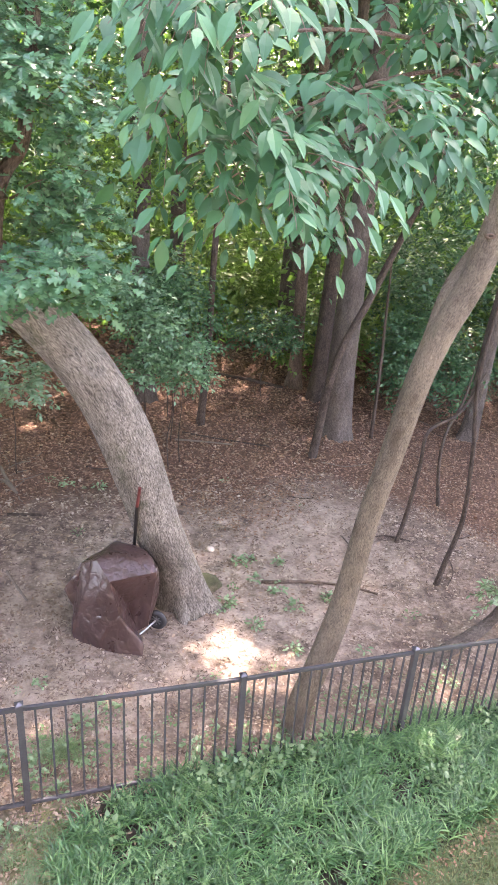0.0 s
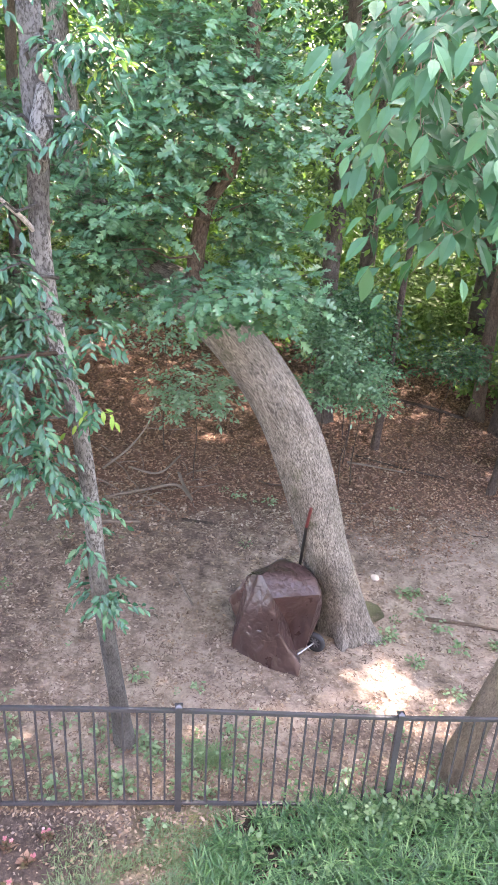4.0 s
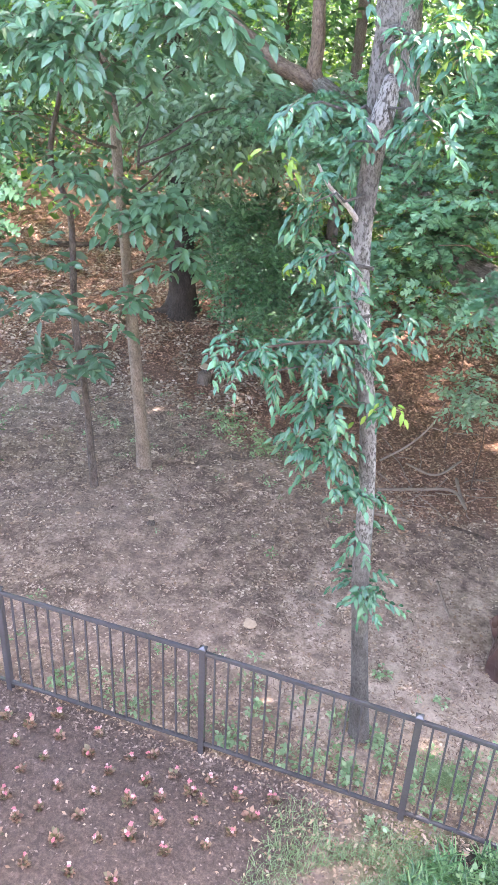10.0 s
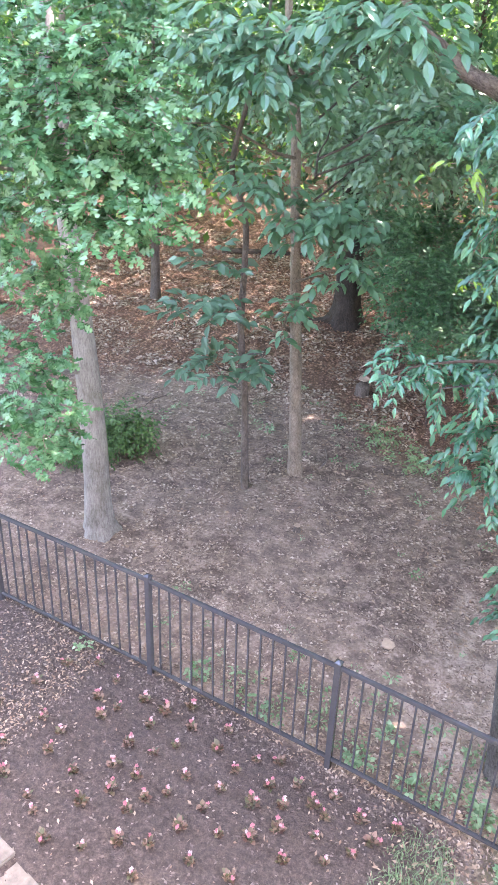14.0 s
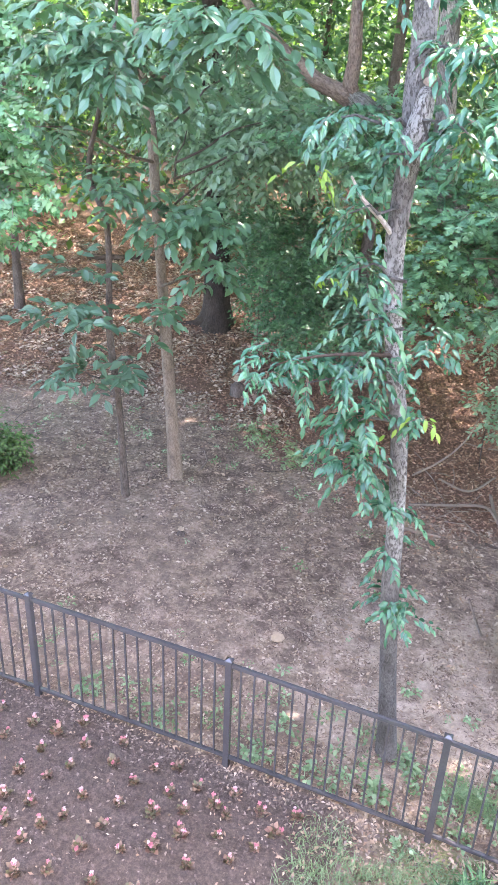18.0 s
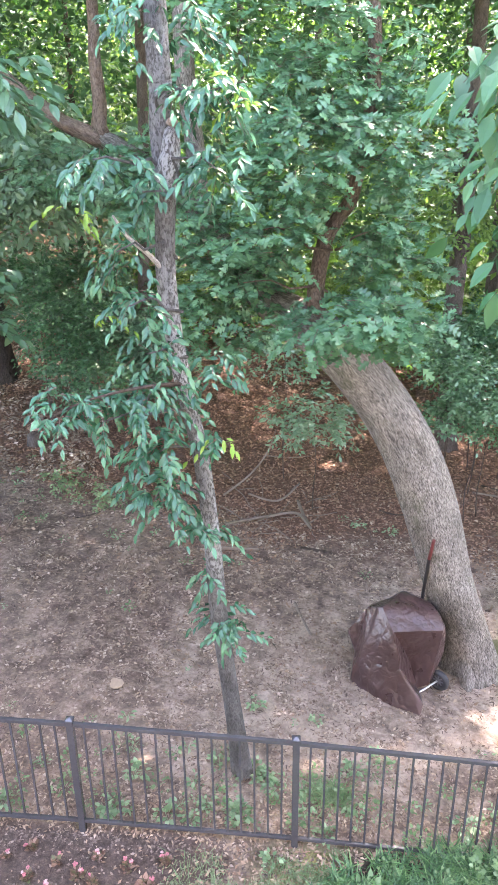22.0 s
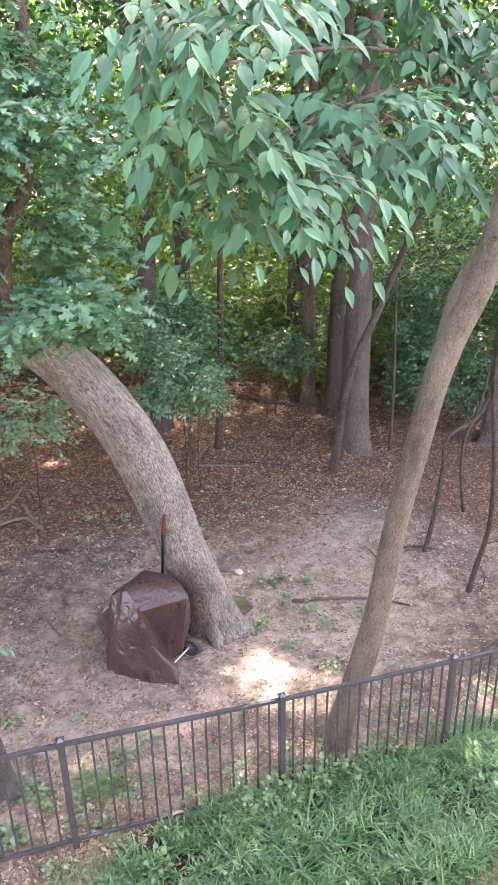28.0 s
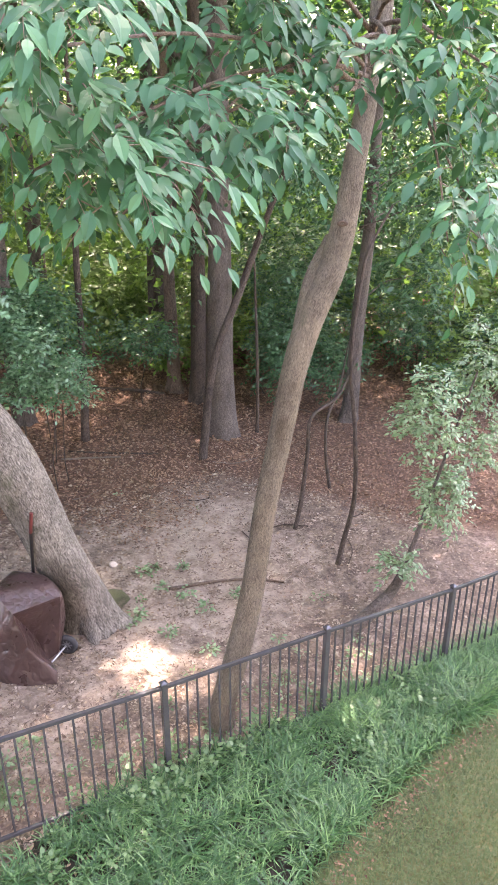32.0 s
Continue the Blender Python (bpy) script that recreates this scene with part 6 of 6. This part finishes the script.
stick("stick", [(3.35, 7.44), (4.0, 7.1), (4.82, 6.70)], 0.022, BARK_DARK, "thin branch lying in the leaf litter")
stick("stick", [(3.13, 7.13), (3.6, 6.9), (4.05, 6.60)], 0.02, DEADWOOD, "curved dry branch in the leaf litter", 0.12)
stick("stick", [(4.88, 10.35), (5.6, 9.9), (6.19, 9.45)], 0.05, BARK_DARK, "rotting branch deep in the wood")
stick("stick", [(-7.23, 3.37), (-7.05, 3.7), (-6.9, 4.0)], 0.02, DEADWOOD, "pale stick beside the bush")
stick("log", [(-11.58, 13.34), (-10.4, 13.8), (-9.31, 14.22)], 0.08, BARK_DARK, "fallen log across the leafy slope")
stick("stick", [(0.07, 6.29), (0.15, 5.9), (0.27, 5.48)], 0.03, DEADWOOD, "short grey branch by the leaf litter")
for k in range(40):
    x, y = rng.uniform(-9, 9), rng.uniform(1.5, 11)
    if abs(x - 1.6) < 1.4 and y < 4:
        continue
    az, ln = rng.uniform(0, 6.28), rng.uniform(0.25, 0.9)
    stick("twig", [(x, y), (x + ln * 0.5 * math.cos(az), y + ln * 0.5 * math.sin(az)), (x + ln * math.cos(az + 0.25), y + ln * math.sin(az + 0.25))], rng.uniform(0.006, 0.014), DEADWOOD if k % 2 else BARK_DARK, "dry twig on the woodland floor", rng.uniform(0, 0.05), None, "fallen twigs")


def stump(x, y, r, h, label):
    t = thing("stump", (x, y, ground_z(x, y)), label, "stump", "stumps")
    part("wood", tube("wood", [(x, y, ground_z(x, y) - 0.2, r * 1.25), (x, y, ground_z(x, y) + h * 0.5 - r * 0.9, r), (x, y + 0.01, ground_z(x, y) + h - r * 0.95, r * 0.95)], BARK_MID, t.location, 0.03, 14, 0.08, 0.15), BARK_MID, t)
    bm = bmesh.new()
    bmesh.ops.create_circle(bm, cap_ends=True, segments=18, radius=r * 0.85, matrix=pose(0, 0.01, h + 0.006, 6, 4, 0))
    for v in bm.verts:
        v.co.xy *= 1 + 0.5 * noise.noise(v.co * 30 + Vector((x, y, 0)))
    bmesh.ops.solidify(bm, geom=bm.faces[:], thickness=-0.015)
    part("cut_face", bm, CUTWOOD, t, "pale cut face")


stump(-1.92, 1.68, 0.08, 0.03, "low pale stump cut flush with the ground")
stump(-4.75, 7.6, 0.13, 0.3, "rotten reddish stump at the edge of the leaf litter")
stump(-3.76, 3.05, 0.05, 0.08, "small weathered stump on bare earth")
rock = thing("rock", (2.74, 3.6, ground_z(2.74, 3.6)), "small pale rock among the roots", "rock")
bm = bmesh.new()
bmesh.ops.create_icosphere(bm, subdivisions=2, radius=0.06)
for v in bm.verts:
    v.co *= 1 + 0.35 * noise.noise(v.co * 14)
    v.co.z = v.co.z * 0.7 + 0.03
part("stone", bm, PALEROCK, rock)

# ---- weeds ----
def plant(name, seed, leaves, spread, size, mat, shape, label, category, height=0.06, stemmat=None, rise=0.0):
    rng = np.random.default_rng(seed)
    t = thing(name, (0, 0, 0), label, category)
    n = leaves
    az = rng.uniform(0, 2 * np.pi, n)
    rad = spread * np.sqrt(rng.uniform(0.02, 1, n))
    P = np.stack([rad * np.cos(az), rad * np.sin(az), height * rng.uniform(0.2, 1, n)], 1)
    X = unit(np.stack([np.cos(az), np.sin(az), rng.uniform(-0.1, 0.5, n) + rise], 1) + rng.normal(0, 0.3, (n, 3)))
    Z = np.array([0, 0, 1.0]) + rng.normal(0, 0.35, P.shape)
    Z = unit(Z - X * np.sum(Z * X, 1)[:, None])
    crown(t, (P, X, Z, size * rng.uniform(0.6, 1.2, n)), shape, mat, 0, "foliage")
    for q in range(3):
        a = 2.1 * q + seed
        rod("stem", (0, 0, -0.01), (spread * 0.5 * math.cos(a), spread * 0.5 * math.sin(a), height * 0.8), 0.003, stemmat or mat, t, "", 5)
    return t


weed_kinds = [plant("weed", 101, 14, 0.1, 0.05, LEAF_VINE, HEART, "small leafy green weed on the ground", "weed"),
              plant("weed", 102, 20, 0.14, 0.05, WEED, MAPLE, "low spreading green weed on the ground", "weed"),
              plant("weed", 103, 9, 0.07, 0.075, LEAF_PALE, OVATE, "broad pale-leaved weed on the ground", "weed", 0.09),
              plant("weed", 106, 30, 0.12, 0.062, LEAF_PALE, HEART, "thick pale green clump of weed on the ground", "weed", 0.1)]
CLUMPS = [(-1.46, 0.54), (-1.67, 0.1), (-1.6, 0.16), (-0.38, 0.7), (-0.3, 0.62), (-0.2, 0.5), (-0.48, 0.17), (-0.52, 0.24), (-0.9, 0.11), (-0.77, 0.3), (-2.6, 0.12), (-1.11, 0.1), (0.11, 0.35), (0.32, 0.52), (0.55, 0.39), (0.25, 1.45), (-0.72, 0.78), (-0.4, 1.6), (3.1, 1.42), (0.84, 1.0), (0.56, 0.8), (1.56, 0.31), (0.26, 0.05), (-0.18, -0.23),
          (1.03, 5.71), (1.5, 5.53), (-5.54, 5.38), (-4.68, 6.52), (-3.46, 5.74), (-3.42, 0.17), (-4.62, -0.19), (2.4, 2.3), (2.52, 2.36)]
CLUMPS += [(2.15, 2.43), (2.59, 2.40), (3.02, 3.25), (3.19, 3.28), (3.13, 2.81), (3.57, 3.13), (3.35, 2.55), (3.42, 2.13), (2.80, 1.90), (3.93, 2.22)]
spots = [(2.40, 2.34), (2.47, 2.38), (2.78, 2.72), (-0.34, 0.71), (-0.28, 0.6), (-0.22, 0.49), (-0.51, 0.17), (-0.44, 0.26), (-0.91, 0.1), (-0.8, 0.29), (0.5, 0.38), (0.42, 0.45), (0.09, 0.29), (0.25, 0.08), (2.20, 2.40), (2.66, 2.42), (2.81, 1.95), (3.12, 1.45), (3.13, 3.20), (3.58, 3.16), (3.92, 2.22), (0.80, 5.87), (1.28, 5.56), (0.41, 0.54), (0.5, 0.45), (-0.25, 0.6), (-0.2, 0.4), (-3.54, 5.68), (-6.30, 4.61), (-6.13, 4.99), (-4.96, 5.06), (-4.86, 6.20), (-4.18, 6.06), (-4.33, 5.65), (-3.35, 4.58)]
rng = np.random.default_rng(104)
for k in range(140):
    x = rng.uniform(-4.5, 5.0)
    spots.append((x, 0.12 + abs(rng.normal(0, 0.5))))
for k in range(60):
    spots.append((rng.uniform(-8.0, -2.2), rng.uniform(4.2, 7.4)))
for k in range(14):
    spots.append((rng.uniform(-4, 6), rng.uniform(1.0, 5.5)))
for k, (x, y) in enumerate(CLUMPS + spots):
    if math.hypot(x - 1.2, y - 2.2) < 0.75 or math.hypot(x - 2.1, y - 2.55) < 0.3:
        continue
    large = k < len(CLUMPS)
    w = weed_kinds[3 if large else (k + k // 7) % 3]
    m = pose(x, y, ground_z(x, y) - 0.004, 0, 0, rng.uniform(0, 360)) @ Matrix.Scale(rng.uniform(0.6, 0.95) if large else rng.uniform(0.4, 0.95), 4)
    c = copy_thing(w, m)
    c["group"] = "weeds"
    c.matrix_basis = m
vine = plant("vine_sprig", 105, 18, 0.12, 0.045, LEAF_VINE, HEART, "pale three-leaved vine growing through the grass bed", "vine", 0.08)
for k in range(38):
    x = rng.uniform(0.4, 2.9) if k % 3 == 1 else rng.uniform(0.3, 5.2)
    y = float(bed_edge(x) + (bed_back(x) - bed_edge(x)) * (rng.uniform(0.75, 1.0) if k % 3 else rng.uniform(0.15, 0.9)))
    m = pose(x, y, ground_z(x, y) + 0.14 + rng.uniform(0, 0.08), 0, 0, rng.uniform(0, 360)) @ Matrix.Scale(rng.uniform(0.6, 1.3), 4)
    c = copy_thing(vine, m)
    c["group"] = "vines in the grass bed"
    c.matrix_basis = m
for o in (*weed_kinds, vine):
    for ch in list(o.children_recursive) + [o]:
        bpy.data.objects.remove(ch)

# ---- bedding plants ----
BEDDING = [(-4.26, -1.12), (-4.01, -1.16), (-3.95, -1.37), (-4.00, -0.65), (-3.99, -0.39), (-3.62, -0.42), (-3.77, -0.65), (-3.83, -0.81), (-3.39, -0.63), (-3.37, -0.42), (-3.05, -0.44), (-3.43, -0.90), (-3.06, -0.68), (-3.18, -0.85), (-3.17, -1.12), (-3.39, -1.16), (-3.65, -1.39), (-3.26, -1.35), (-2.96, -1.25), (-2.84, -1.11), (-3.38, -1.58), (-3.02, -1.43), (-2.80, -0.89), (-2.73, -0.50),
           (-2.47, -0.59), (-2.38, -0.39), (-2.49, -0.83), (-2.51, -1.06), (-2.18, -0.80), (-1.96, -0.66), (-1.95, -0.40), (-1.89, -0.88), (-1.62, -0.75), (-1.63, -0.32), (-1.62, -0.54), (-1.36, -0.39), (-3.64, -1.87), (-2.57, -1.31), (-2.05, -1.07), (-2.27, -1.19), (-3.10, -1.88), (-2.68, -1.57), (-1.73, -1.08), (-2.33, -1.50), (-1.19, -0.53), (-1.06, -0.31), (-4.38, -1.53), (-3.78, -1.79), (-4.55, -0.5), (-4.3, -0.3), (-4.62, -0.85), (-2.2, -0.28), (-2.75, -0.27), (-3.2, -0.24), (-1.45, -0.9), (-2.0, -1.45), (-1.75, -0.5), (-2.62, -1.85), (-3.4, -2.0), (-4.1, -1.75), (-1.3, -0.72), (-2.9, -1.68), (-4.75, -1.25), (-2.15, -0.55)]


def petal_ball(rng, centre, r):
    bm = bmesh.new()
    for k in range(7):
        d = unit(rng.normal(0, 1, 3))
        d[2] = abs(d[2]) * 0.7
        at = Vector(centre) + Vector(d * r * 0.7)
        got = bmesh.ops.create_icosphere(bm, subdivisions=1, radius=r * 0.62, matrix=Matrix.Translation(at) @ Euler(rng.uniform(0, 3, 3)).to_matrix().to_4x4() @ Matrix.Diagonal((1, 0.8, 0.4, 1)))
    return bm


flower_kinds = []
for v in range(4):
    t = plant("begonia", 110 + v, 38, 0.026, 0.029, BEGLEAF, HEART, ["small begonia with pink flowers in dark soil", "small begonia with pale pink flowers in dark soil", "small wilting begonia with one flower in dark soil", "small begonia with red-pink and white flowers in dark soil"][v], "flower", 0.05, BEGSTEM, 0.7)
    rng = np.random.default_rng(120 + v)
    for q in range((3, 3, 1, 2)[v]):
        c = (rng.normal(0, 0.02), rng.normal(0, 0.02), 0.068 + 0.014 * q)
        mt = PINK if (v + q) % 2 == 0 else PALEPINK
        part("flower", petal_ball(rng, c, 0.0145), mt, t, "pink flower" if mt is PINK else "pale pink flower")
    flower_kinds.append(t)
rng = np.random.default_rng(130)
for k, (x, y) in enumerate(BEDDING):
    m = pose(x, y, ground_z(x, y) - 0.004, 0, 0, rng.uniform(0, 360)) @ Matrix.Scale(rng.uniform(1.05, 1.6), 4)
    c = copy_thing(flower_kinds[(0, 1, 2, 0, 3, 1, 2)[k % 7]], m)
    c["group"] = "begonias in the planting bed"
    c.matrix_basis = m
for o in flower_kinds:
    for ch in list(o.children_recursive) + [o]:
        bpy.data.objects.remove(ch)

# ---- paving at the corner of the bed ----
paving = thing("paving_edge", (-4.2, -2.2, ground_z(-4.2, -2.2)), "row of pale weathered paving stones edging the planting bed", "paving")
for k, (x, y, w, d) in enumerate([(-4.62, -2.22, 0.44, 0.5), (-4.12, -2.27, 0.50, 0.46), (-3.60, -2.31, 0.48, 0.44), (-3.1, -2.40, 0.46, 0.42), (-5.1, -2.2, 0.46, 0.5)]):
    bm = box(bmesh.new(), (w, d, 0.08), pose(0, 0, 0), 0.012)
    o = part("paving_stone", bm, STONE, paving)
    o.matrix_basis = pose(x + 4.05, y + 2.13, ground_z(x, y) - ground_z(-4.2, -2.2) - 0.015, 0.8 * k - 1, 1.5, -4 - 2 * k)
